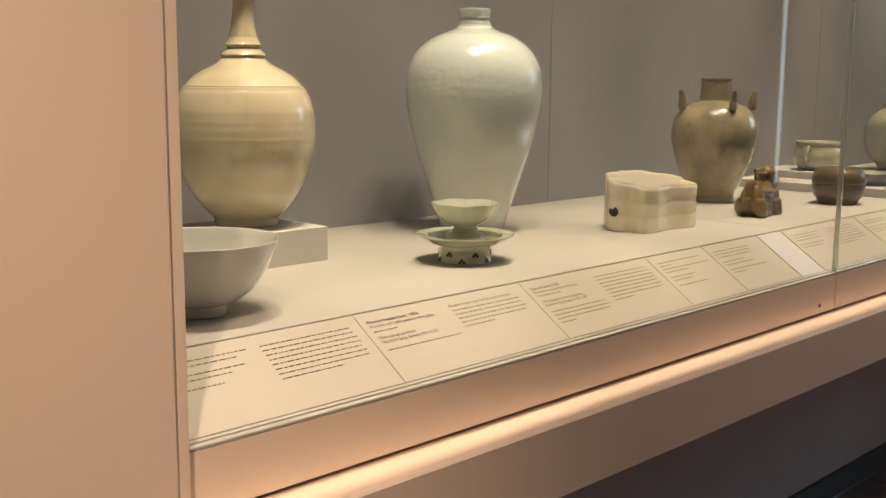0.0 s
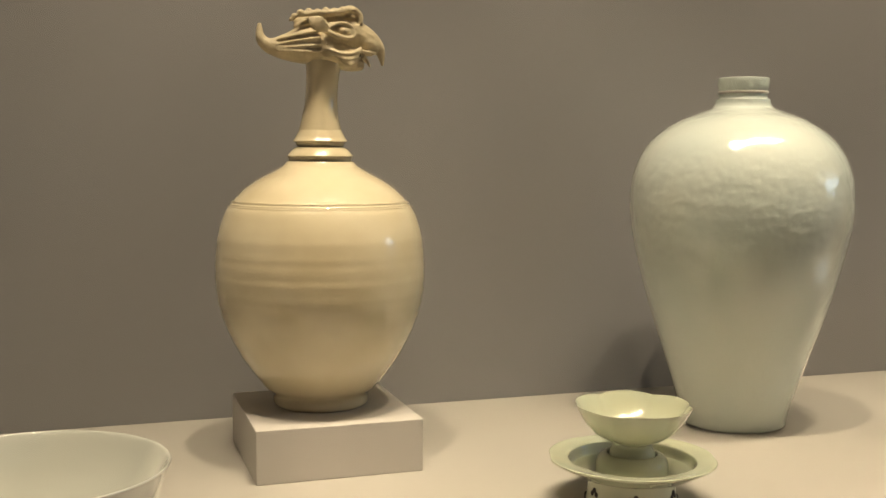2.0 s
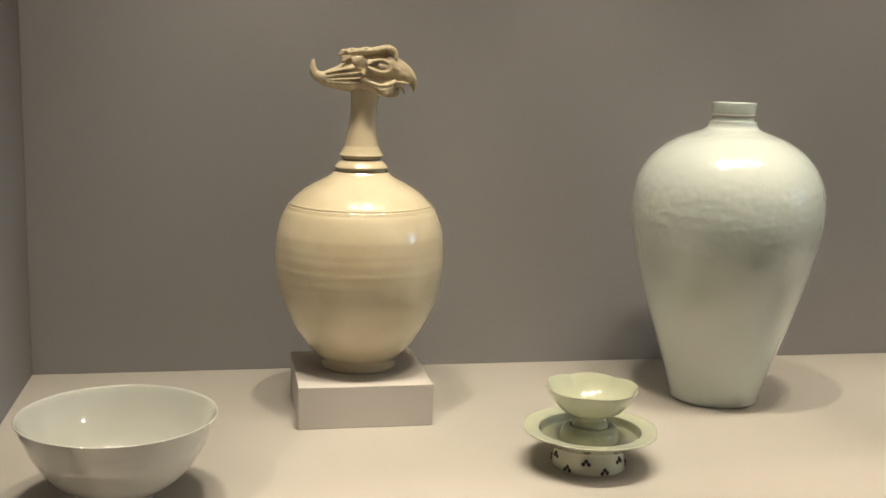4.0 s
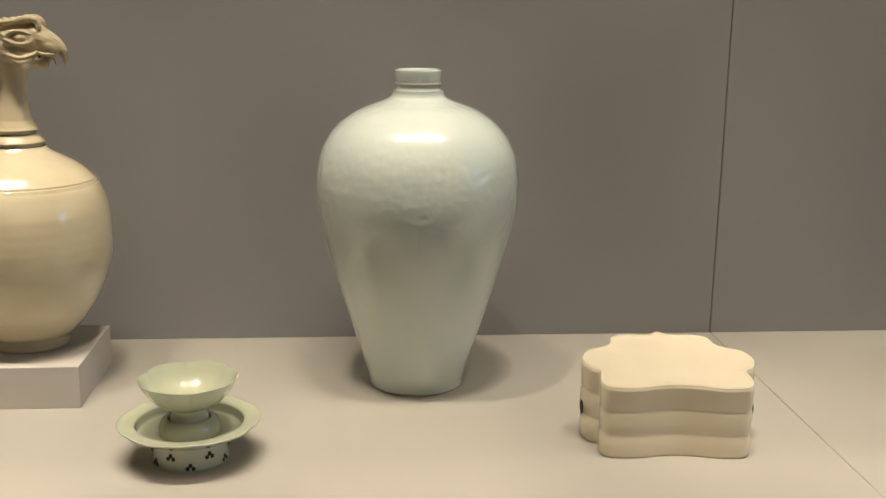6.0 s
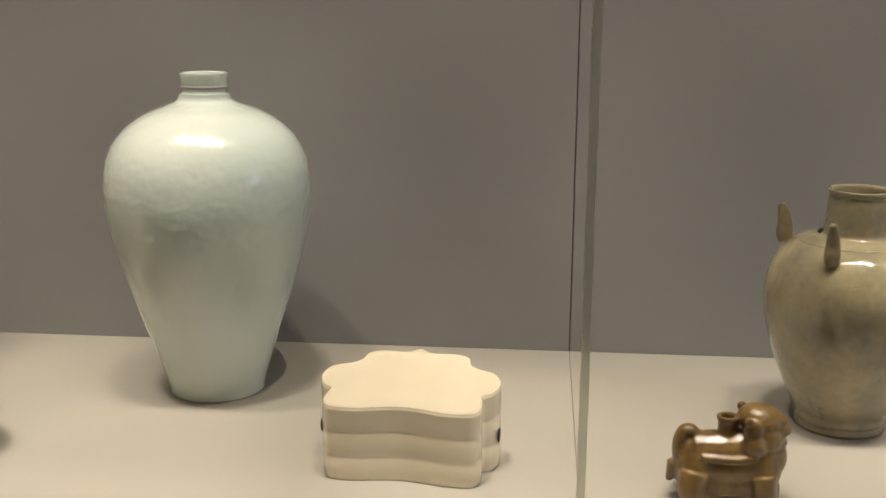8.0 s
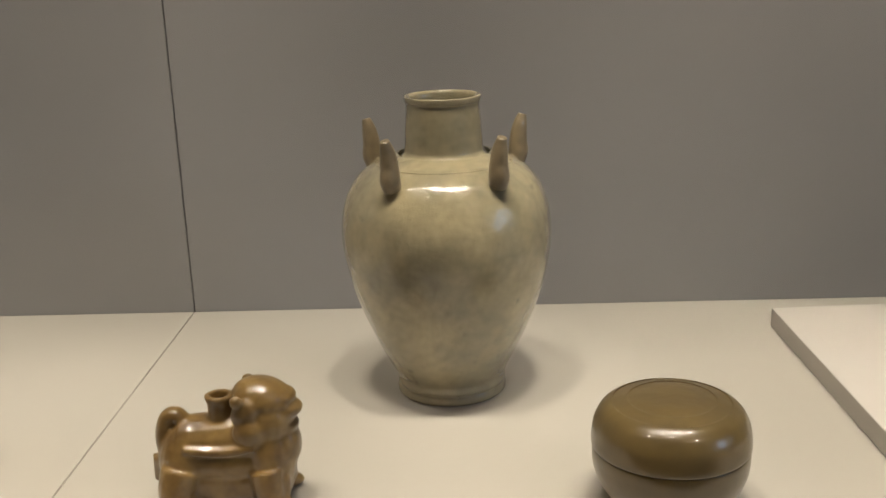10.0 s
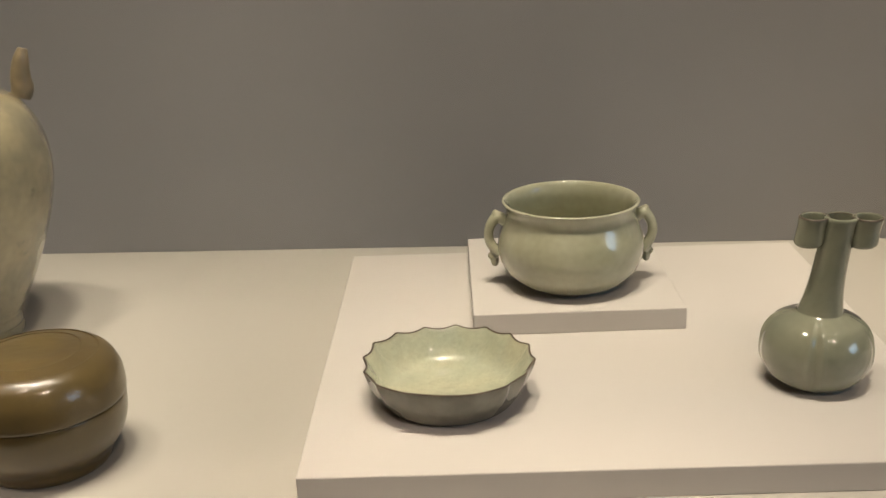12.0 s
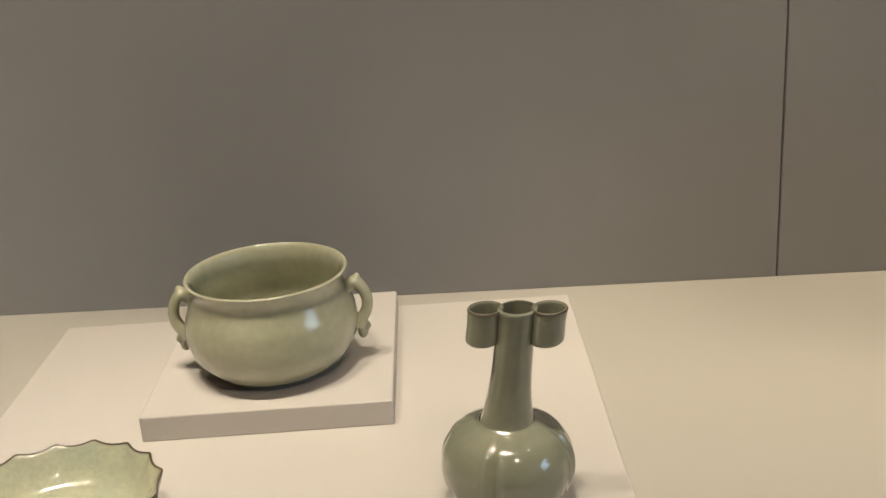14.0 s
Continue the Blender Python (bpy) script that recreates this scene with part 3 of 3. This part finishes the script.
for k in range(12):
    a = 2 * math.pi * (k + 0.25) / 12
    low = k % 2
    z = 0.0035 if low else 0.0125
    m = Matrix.Translation((0, 0, z)) @ Matrix.Rotation(a, 4, "Z") @ Matrix.Translation((0.0379 if low else 0.0369, 0, 0))
    bits = [moved(blob((0, dy, dz), (0.0012, 0.0021, 0.0023), seg=10), m) for dy, dz in ((0, 0.0026), (0.0028, -0.0006), (-0.0028, -0.0006))]
    part("pierced_trefoil", joined(*bits), HOLE, stand, "small dark pierced trefoil")
cup = holder("cup", (CX, CY, D), "pale green lobed porcelain cup set on its stand", "cup")
part("cup_bowl", lathe([(0, 0.0510), (0.0133, 0.0505), (0.0190, 0.0523), (0.0314, 0.0591), (0.0404, 0.0682), (0.0461, 0.0773), (0.0486, 0.0824), (0.0481, 0.0830), (0.0464, 0.0805), (0.0389, 0.0702), (0.0294, 0.0619), (0.0162, 0.0557), (0, 0.0548)], 144, six), CUPGLAZE, cup)
part("foot", lathe([(0.0180, 0.0405), (0.0192, 0.0412), (0.0184, 0.0450), (0.0162, 0.0490), (0.0165, 0.0530)], 48), CUPGLAZE, cup)

# lobed pillow-shaped box
pillow = holder("ceramic_pillow", (-0.1660, -0.3585, D), "ivory-glazed lobed ceramic pillow with moulded tiers", "ceramic pillow", turn=-3.5)
half = [(0.0000, 0.0665), (0.0125, 0.0585), (0.0370, 0.0590), (0.0530, 0.0520), (0.0570, 0.0370), (0.0680, 0.0285), (0.0830, 0.0220), (0.0905, 0.0040), (0.0850, -0.0140), (0.0755, -0.0225), (0.0768, -0.0340), (0.0768, -0.0460), (0.0690, -0.0560), (0.0450, -0.0580), (0.0200, -0.0530)]
ring = half + [(0.0, -0.0510)] + [(-x, y) for x, y in half[:0:-1]]
loop = spline(ring, 6, True)


def stack(levels, cap_bottom=True):
    """levels: (scale, height, tilt). Joins copies of the lobed outline."""
    bm = bmesh.new()
    rows = []
    for s, z, tilt in levels:
        rows.append([bm.verts.new((p.x * s, p.y * s * 0.99, z + tilt * (p.y * s + 0.058) * 0.165)) for p in loop])
    n = len(loop)
    for a, b in zip(rows, rows[1:]):
        for i in range(n):
            j = (i + 1) % n
            bm.faces.new((a[i], a[j], b[j], b[i]))
    bm.faces.new(rows[0][::-1])
    mid = bm.verts.new(sum((v.co for v in rows[-1]), Vector()) / n)
    for i in range(n):
        bm.faces.new((rows[-1][i], rows[-1][(i + 1) % n], mid))
    return bm


H0 = 0.0735
tier = []
for z0, z1 in ((0.0, 0.0245), (0.0245, 0.0490), (0.0490, 0.0738)):
    lean_at = (z0 / H0, z1 / H0)
    tier += [(0.982, z0 + 0.0004, lean_at[0]), (0.996, z0 + 0.0034, lean_at[0]), (1.0, (z0 + z1) / 2, lean_at[1])]
    tier += [(0.999, z1 - 0.0030, 1.0), (0.996, z1, 1.0)] if z1 > 0.07 else [(0.997, z1 - 0.0032, lean_at[1]), (0.984, z1 - 0.0004, lean_at[1])]
part("body", stack([(0.93, 0.0, 0)] + tier), IVORY, pillow)
part("top", stack([(0.985, 0.0728, 1), (0.9962, 0.0736, 1), (0.9955, 0.0743, 1), (0.990, 0.0750, 1), (0.982, 0.0752, 1), (0.972, 0.0749, 1), (0.955, 0.0744, 1), (0.93, 0.0742, 1), (0.6, 0.0741, 1), (0.2, 0.0741, 1)]), IVORY, pillow, "gently dished top with a rounded edge")
for s in (-1, 1):
    part("vent_hole", blob((s * 0.0893, 0.001, 0.034), (0.0012, 0.0105, 0.0088), (0, 0, 0), 16), HOLE, pillow, "dark vent hole")

# lion-shaped dropper, one plain mesh
lx, ly = 0.137, -0.413
bits = [
    blob((-0.002, 0, 0.034), (0.046, 0.0215, 0.0200)),
    blob((-0.031, 0, 0.033), (0.0205, 0.0240, 0.0290)),
    blob((0.029, 0, 0.036), (0.0190, 0.0220, 0.0300)),
    blob((0.028, 0, 0.064), (0.0205, 0.0205, 0.0220)),
    blob((0.026, 0, 0.079), (0.0220, 0.0190, 0.0150), (0, 12, 0)),
    blob((0.043, 0, 0.071), (0.0110, 0.0130, 0.0065)),
    blob((0.041, 0, 0.059), (0.0100, 0.0125, 0.0060)),
    blob((0.0425, 0, 0.081), (0.0075, 0.0125, 0.0048), (0, 20, 0)),
    blob((0.0400, 0, 0.044), (0.0115, 0.0150, 0.0180)),
    tube([(-0.040, 0, 0.030), (-0.0455, 0, 0.050), (-0.0430, 0, 0.0640), (-0.0360, 0, 0.0665), (-0.0310, 0, 0.0590), (-0.0300, 0, 0.048)], (0.0100, 0.0075, 0.0062, 0.0058, 0.0055, 0.0055), 14, flat=1.3),
    tube([(-0.048, 0, 0.034), (-0.0545, 0, 0.016)], (0.009, 0.003), 10),
    tube([(-0.034, 0, 0.046), (0.0, 0, 0.0475), (0.024, 0, 0.052)], (0.0190, 0.0205, 0.0190), 16),
    tube([(-0.028, -0.0195, 0.0480), (0.0, -0.0215, 0.0470), (0.022, -0.0210, 0.0500)], (0.0030, 0.0036, 0.0030), 10),
    tube([(-0.028, 0.0195, 0.0480), (0.0, 0.0215, 0.0470), (0.022, 0.0210, 0.0500)], (0.0030, 0.0036, 0.0030), 10),
    box(-0.045, 0.044, -0.019, 0.019, 0.008, 0.026, 0.004),
    moved(lathe([(0, 0.056), (0.0088, 0.056), (0.0088, 0.077), (0.0104, 0.080), (0.0102, 0.0830), (0.0062, 0.0830), (0.0055, 0.072), (0, 0.072)], 28, sharp=True), pose(-0.004, -0.002, 0)),
]
for s in (-1, 1):
    bits += [tube([(0.028, s * 0.015, 0.030), (0.030, s * 0.0185, 0.014), (0.033, s * 0.0185, 0.005)], (0.0125, 0.0110, 0.0095), 14), blob((0.036, s * 0.0185, 0.0052), (0.0120, 0.0085, 0.0052)),
             tube([(-0.033, s * 0.015, 0.030), (-0.036, s * 0.0205, 0.016), (-0.030, s * 0.0205, 0.006)], (0.0145, 0.0125, 0.0105), 14), blob((-0.022, s * 0.0205, 0.0052), (0.0125, 0.0085, 0.0052)),
             blob((0.016, s * 0.0180, 0.074), (0.0090, 0.0045, 0.0110), (0, 25, 0)), blob((0.0415, s * 0.0090, 0.0765), (0.0042, 0.0042, 0.0036)),
             blob((0.018, s * 0.0175, 0.060), (0.0110, 0.0070, 0.0110))]
    for k in range(4):
        bits.append(blob((0.012 + 0.004 * k, s * (0.0205 - 0.0010 * k), 0.084 - 0.010 * k), (0.0050, 0.0035, 0.0046), seg=10))
lion = tagged(obj("lion_figurine", joined(*bits), AMBER, None, "", True, (lx, ly, D + 0.0002)), "amber-glazed lion-shaped water dropper with a small spout", "figurine")
sculpt(lion, 0.0014, 3)

# jar with standing lugs
JX, JY = 0.2890, -0.2160
jar = holder("lugged_jar", (JX, JY, D), "mottled olive-grey glazed jar with standing lugs", "jar", turn=2)


def lumpy(a, r, z):
    p = Vector((math.cos(a) * 1.6, math.sin(a) * 1.6, z * 14))
    return r + 0.0014 * noise.noise(p) * (0.02 < z < 0.2), z


part("body", lathe([(0, 0.006), (0.0388, 0.0049), (0.0441, 0.0000), (0.0477, 0.0019), (0.0475, 0.0068), (0.0464, 0.0088), (0.0475, 0.0112), (0.0472, 0.0156), (0.0485, 0.0195), (0.0538, 0.0292), (0.0621, 0.0458), (0.0718, 0.0683), (0.0807, 0.0926), (0.0868, 0.1170), (0.0894, 0.1394), (0.0878, 0.1618), (0.0820, 0.1804), (0.0718, 0.1955), (0.0582, 0.2057), (0.0456, 0.2106), (0.0388, 0.2125)], 112, lumpy), JARGLAZE, jar)
for z, r in ((0.2056, 0.0580), (0.2090, 0.0483)):
    part("shoulder_ring", lathe([(r + 0.001, z - 0.0016), (r + 0.0008, z + 0.0004), (r - 0.002, z + 0.0012)], 64), JARGLAZE, jar, "thin raised ring")
part("neck", lathe([(0.0362, 0.2111), (0.0339, 0.2135), (0.0330, 0.2184), (0.0317, 0.2389), (0.0307, 0.2525), (0.0317, 0.2555), (0.0322, 0.2584), (0.0317, 0.2601), (0.0289, 0.2594), (0.0275, 0.2535), (0.0280, 0.2291), (0.0293, 0.2067)], 72), JARGLAZE, jar)
for a in (236, 304, 32, 146):
    c, s = math.cos(radians(a)), math.sin(radians(a))
    m = Matrix.Rotation(radians(a), 4, "Z")
    lug = tube([(0.0740, 0, 0.1950), (0.0765, 0, 0.2030), (0.0765, 0, 0.2130), (0.0785, 0, 0.2250), (0.0815, 0, 0.2350)], (0.0080, 0.0092, 0.0082, 0.0068, 0.0040), 16, flat=0.85)
    part("lug", moved(lug, m), LUG, jar, "brownish upright horn-like lug")

# round covered box
cbox = holder("covered_box", (0.4465, -0.4250, D), "round olive-brown glazed covered box on the deck", "covered box")
part("base", lathe([(0, 0.004), (0.0325, 0.003), (0.0380, 0.0), (0.0406, 0.003), (0.0421, 0.008), (0.0486, 0.017), (0.0528, 0.028), (0.0539, 0.038), (0.0537, 0.0435), (0.0523, 0.0445), (0.0486, 0.044)], 96), OLIVE, cbox)
part("lid", lathe([(0.0497, 0.0440), (0.0532, 0.0446), (0.0545, 0.0465), (0.0543, 0.0530), (0.0530, 0.0610), (0.0492, 0.0690), (0.0446, 0.0735), (0.0406, 0.0755), (0.0397, 0.0752), (0.0304, 0.0778), (0.0296, 0.0775), (0.0203, 0.0788), (0.0101, 0.0793), (0, 0.0794)], 96, n=6), OLIVE, cbox, "low domed lid with turned rings")


# flower-rimmed dish
def petals(a, r, z):
    k = abs(math.sin(8 * a + 0.4))
    f = max(0.0, min(1.0, (z - 0.004) / 0.026)) * (1 if r > 0.03 else 0)
    return r * 0.96 * (0.990 + 0.052 * f * (1 - k) ** 1.1 + 0.012 * f * math.sin(5 * a + 1)), 0.86 * z + 0.0014 * f * (0.5 - k) + 0.0006 * f * math.sin(3 * a)


ZB = D + 0.0195
dish = holder("flower_dish", (0.7085, -0.3800, ZB), "shallow celadon dish with scalloped brown rim", "dish")
part("outer_wall", lathe([(0, 0.003), (0.038, 0.0028), (0.0430, 0.0000), (0.0465, 0.0018), (0.0492, 0.0060), (0.0538, 0.0146), (0.0568, 0.0235), (0.0586, 0.0326)], 192, petals), DISH_OUT_SHADE, dish, "grey-green outside with its shade put into the colour")
part("inner_bowl", lathe([(0.0580, 0.0328), (0.0564, 0.0314), (0.0530, 0.0242), (0.0493, 0.0168), (0.0446, 0.0110), (0.0382, 0.0084), (0.0212, 0.0075), (0, 0.0064)], 192, petals), DISHGLAZE, dish)
part("rim", lathe([(0.0583, 0.0319), (0.0588, 0.0326), (0.0586, 0.0334), (0.0579, 0.0336), (0.0572, 0.0328)], 192, petals), RIM_BROWN, dish, "dark brown scalloped rim")

# two-handled bowl
ZS = D + 0.037
censer = holder("handled_bowl", (0.8010, -0.2060, ZS), "celadon two-handled bowl on a thin slab", "incense burner", turn=3)
part("body", lathe([(0, 0.004), (0.030, 0.003), (0.0345, 0.0), (0.0375, 0.0008), (0.0450, 0.0050), (0.0530, 0.0130), (0.0575, 0.0225), (0.0590, 0.0320), (0.0578, 0.0420), (0.0545, 0.0515), (0.0522, 0.0590), (0.0527, 0.0645), (0.0548, 0.0690), (0.0550, 0.0702), (0.0532, 0.0706), (0.0506, 0.0665), (0.0496, 0.0590), (0.0515, 0.0500), (0.0550, 0.0400), (0.0545, 0.0280), (0.047, 0.0150), (0.034, 0.0080), (0, 0.0065)], 112), CELADON, censer)
for s in (-1, 1):
    h = tube([(s * 0.0520, 0, 0.0520), (s * 0.0580, 0, 0.0575), (s * 0.0632, 0, 0.0530), (s * 0.0662, 0, 0.0450), (s * 0.0655, 0, 0.0370), (s * 0.0615, 0, 0.0300), (s * 0.0585, 0, 0.0255)], (0.0042, 0.0046, 0.0043, 0.0040, 0.0040, 0.0043, 0.0046), 12, flat=1.4)
    bits = [blob((s * 0.0605, 0, 0.0600), (0.0028, 0.0045, 0.0034)), blob((s * 0.0615, 0, 0.0205), (0.0036, 0.0045, 0.0052)), blob((s * 0.0652, 0, 0.0245), (0.0022, 0.0036, 0.0026)), blob((s * 0.0560, 0, 0.0560), (0.0040, 0.0050, 0.0034))]
    sculpt(part("handle", joined(h, *bits), CELADON, censer, "small animal-shaped loop handle"), 0.0008, 2)

# vase with three mouths
tri = holder("three_mouthed_vase", (0.9570, -0.3580, ZB), "grey-green glazed vase with three tube mouths", "vase", turn=-6)


def gourd(a, r, z):
    """Four soft lobes, parted by grooves with a raised rib on either side."""
    f = max(0.0, min(1.0, (z - 0.003) / 0.012)) * max(0.0, min(1.0, (0.050 - z) / 0.010))
    off = abs((math.degrees(a) - 260 + 45) % 90 - 45)
    rib = math.exp(-((off - 7.0) / 3.0) ** 2) - 1.3 * math.exp(-(off / 3.2) ** 2)
    return r * (0.96 - 0.03 * f * max(0.0, 1 - off / 22)) + 0.0012 * f * rib, z


part("body", lathe([(0, 0.003), (0.0205, 0.002), (0.0237, 0.0), (0.0260, 0.001), (0.0331, 0.0070), (0.0376, 0.0160), (0.0386, 0.0250), (0.0369, 0.0340), (0.0312, 0.0430), (0.0233, 0.0475), (0.0177, 0.0495), (0.0153, 0.0510)], 240, gourd), GREYGREEN, tri)
def leaning(bm):
    """The neck leans a little to one side."""
    for v in bm.verts:
        k = max(0.0, v.co.z - 0.045)
        v.co.x += 0.13 * k
    return bm


part("neck", leaning(lathe([(0.0165, 0.0450), (0.0152, 0.0500), (0.0138, 0.0560), (0.0121, 0.0665), (0.0111, 0.0796), (0.0107, 0.0926), (0.0105, 0.1083), (0.0109, 0.1150), (0.0100, 0.1163), (0.0088, 0.1155), (0.0085, 0.1032), (0.0085, 0.0828), (0.0000, 0.0812)], 48)), GREYGREEN, tri)
for s in (-1, 1):
    part("side_tube", leaning(moved(lathe([(0.0000, 0.0962), (0.0066, 0.0960), (0.0090, 0.0975), (0.0097, 0.0999), (0.0094, 0.1083), (0.0098, 0.1148), (0.0092, 0.1161), (0.0079, 0.1155), (0.0075, 0.1057), (0.0073, 0.0983), (0.0000, 0.0975)], 40), pose(s * 0.0168, 0, 0))), GREYGREEN, tri, "short tube mouth beside the neck")
for dx in (-0.0168, 0, 0.0168):
    part("mouth_rim", leaning(moved(lathe([(0.0087, 0.1159), (0.0093, 0.1166), (0.0100, 0.1158)], 40), pose(dx, 0, 0))), RIM_BROWN, tri, "thin brown mouth rim")


# out of view; stands in for a vessel whose round shadow reaches the deck
shadow_jar = holder("round_jar", (1.405, -0.150, D), "unseen round pale green jar added for its shadow on the deck", "jar")
part("body", lathe([(0, 0.004), (0.036, 0.003), (0.041, 0.0), (0.044, 0.002), (0.046, 0.012), (0.066, 0.038), (0.082, 0.072), (0.086, 0.105), (0.078, 0.140), (0.058, 0.165), (0.042, 0.176), (0.039, 0.186)], 72), CELADON, shadow_jar)
part("lip", lathe([(0.038, 0.184), (0.041, 0.190), (0.042, 0.195), (0.039, 0.197), (0.035, 0.192), (0.033, 0.170)], 72), CELADON, shadow_jar)


# ---- printed labels on the sloping rail ----
SL = math.hypot(LAB_T[0] - LAB_B[0], LAB_T[1] - LAB_B[1])
TILT = math.degrees(math.atan2(LAB_T[1] - LAB_B[1], LAB_T[0] - LAB_B[0]))


def text_mesh(words, size, bold):
    cu = bpy.data.curves.new("words", "FONT")
    cu.body, cu.size, cu.offset = words, size, size * (0.022 if bold else 0.006)
    ob = new("words", cu)
    bpy.context.view_layer.update()
    me = bpy.data.meshes.new_from_object(ob.evaluated_get(bpy.context.evaluated_depsgraph_get()))
    bpy.data.objects.remove(ob)
    return me


def line_of(card, words, x, y, size, bold, ink=INK):
    me = text_mesh(words, size, bold)
    me.name = "text_line"
    me.materials.clear()
    me.materials.append(ink)
    o = new("text_line", me)
    o.parent = card
    o.location = (x, y, 0.0013)


rng = random.Random(4)


def bars_of(card, width, x, y, size):
    bm = bmesh.new()
    at = 0.0
    while at < width:
        w = min(rng.uniform(0.002, 0.009), width - at)
        vs = [bm.verts.new((at + dx, dy, 0)) for dx, dy in ((0, 0), (w, 0), (w, size * 0.27), (0, size * 0.27))]
        bm.faces.new(vs)
        at += w + 0.0016
    o = obj("text_line", bm, FADED, card, smooth=False)
    o.location = (x, y, 0.0013)


def card(x0, x1, blocks, label, material=CARD):
    """blocks: (x, y from the top, lines); a line is words or a width of unreadable bars."""
    c = holder("label_card", (x0, LAB_B[0], LAB_B[1]), label, "label", "labels on the rail")
    c.rotation_euler = (radians(TILT), 0, 0)
    part("sheet", box(0.0006, x1 - x0 - 0.0006, 0.0035, SL - 0.0012, 0.0002, 0.0010), material, c, smooth=False)
    for bx, by, lines in blocks:
        y = SL - by
        if len(lines) > 4 and all(isinstance(l, float) for l in lines):
            lines = lines[:1] + lines[:2] + lines[1:]
        for k, l in enumerate(lines):
            if isinstance(l, str) and l:
                bold = k == 0 and bx < 0.02
                line_of(c, l, bx, y, 0.0066 if bold else 0.0060, bold)
            elif l:
                bars_of(c, l, bx, y, 0.0056)
            y -= 0.0066 if l else 0.0042
    return c


card(-1.262, -1.0, [(0.012, 0.018, [0.10, 0.085, 0, 0.088, 0.07, 0, 0.055]), (0.128, 0.018, [0.118, 0.12, 0.117, 0.12, 0.118, 0.08])], "printed cream label with two blocks of small text")
card(-1.0, -0.722, [(0.010, 0.018, ["Phoenix-Headed Ewer, 1000s", "Porcelain with pale greenish-white glaze,", 0.035, "", "China, Jiangxi province", "Northern Song dynasty (960\u20131127)", "", 0.115]), (0.138, 0.018, ["Phoenix-headed ewers of this type have been", 0.120, 0.118, 0.122, 0.116, 0.052])], "printed cream label beneath the bird-headed ewer")
card(-0.722, -0.438, [(0.010, 0.018, ["Cup and Stand, 1100s", "Porcelain with pale bluish-white glaze", "(\u201cblue-white\u201d) ware", "", "China, Jiangxi province, Jingdezhen", "Southern Song dynasty (1127\u20131279)", "", 0.112, 0.118, 0.110, 0.03]), (0.142, 0.018, [0.122, 0.125, 0.122, 0.126, 0.120, 0.045])], "printed cream label beneath the cup and stand")
card(-0.438, -0.284, [(0.012, 0.018, [0.112, 0.030, 0.120, 0.060, 0, 0.062, 0.050, 0, 0.080])], "printed cream label with one block of text")
card(-0.284, -0.112, [(0.012, 0.018, [0.110, 0.105, 0.100, 0, 0.060, 0.085, 0, 0.110, 0.035])], "printed cream label with one block of small text")
card(-0.110, -0.030, [], "blank pale grey label card", BLANK)
card(-0.026, 0.26, [(0.012, 0.018, [0.10, 0.085, 0.09, 0, 0.088, 0.07]), (0.138, 0.018, [0.118, 0.12, 0.117, 0.12, 0.08])], "printed cream label with two text blocks")
card(0.264, 0.52, [(0.012, 0.018, [0.10, 0.085, 0, 0.088, 0.07, 0.06]), (0.128, 0.018, [0.118, 0.12, 0.117, 0.06])], "printed cream label with two short text blocks")
card(0.524, 1.0, [(0.012, 0.018, [0.10, 0.085, 0, 0.088]), (0.150, 0.018, [0.118, 0.12, 0.117, 0.06]), (0.31, 0.018, [0.118, 0.1, 0.117])], "wide printed cream label with three text blocks")
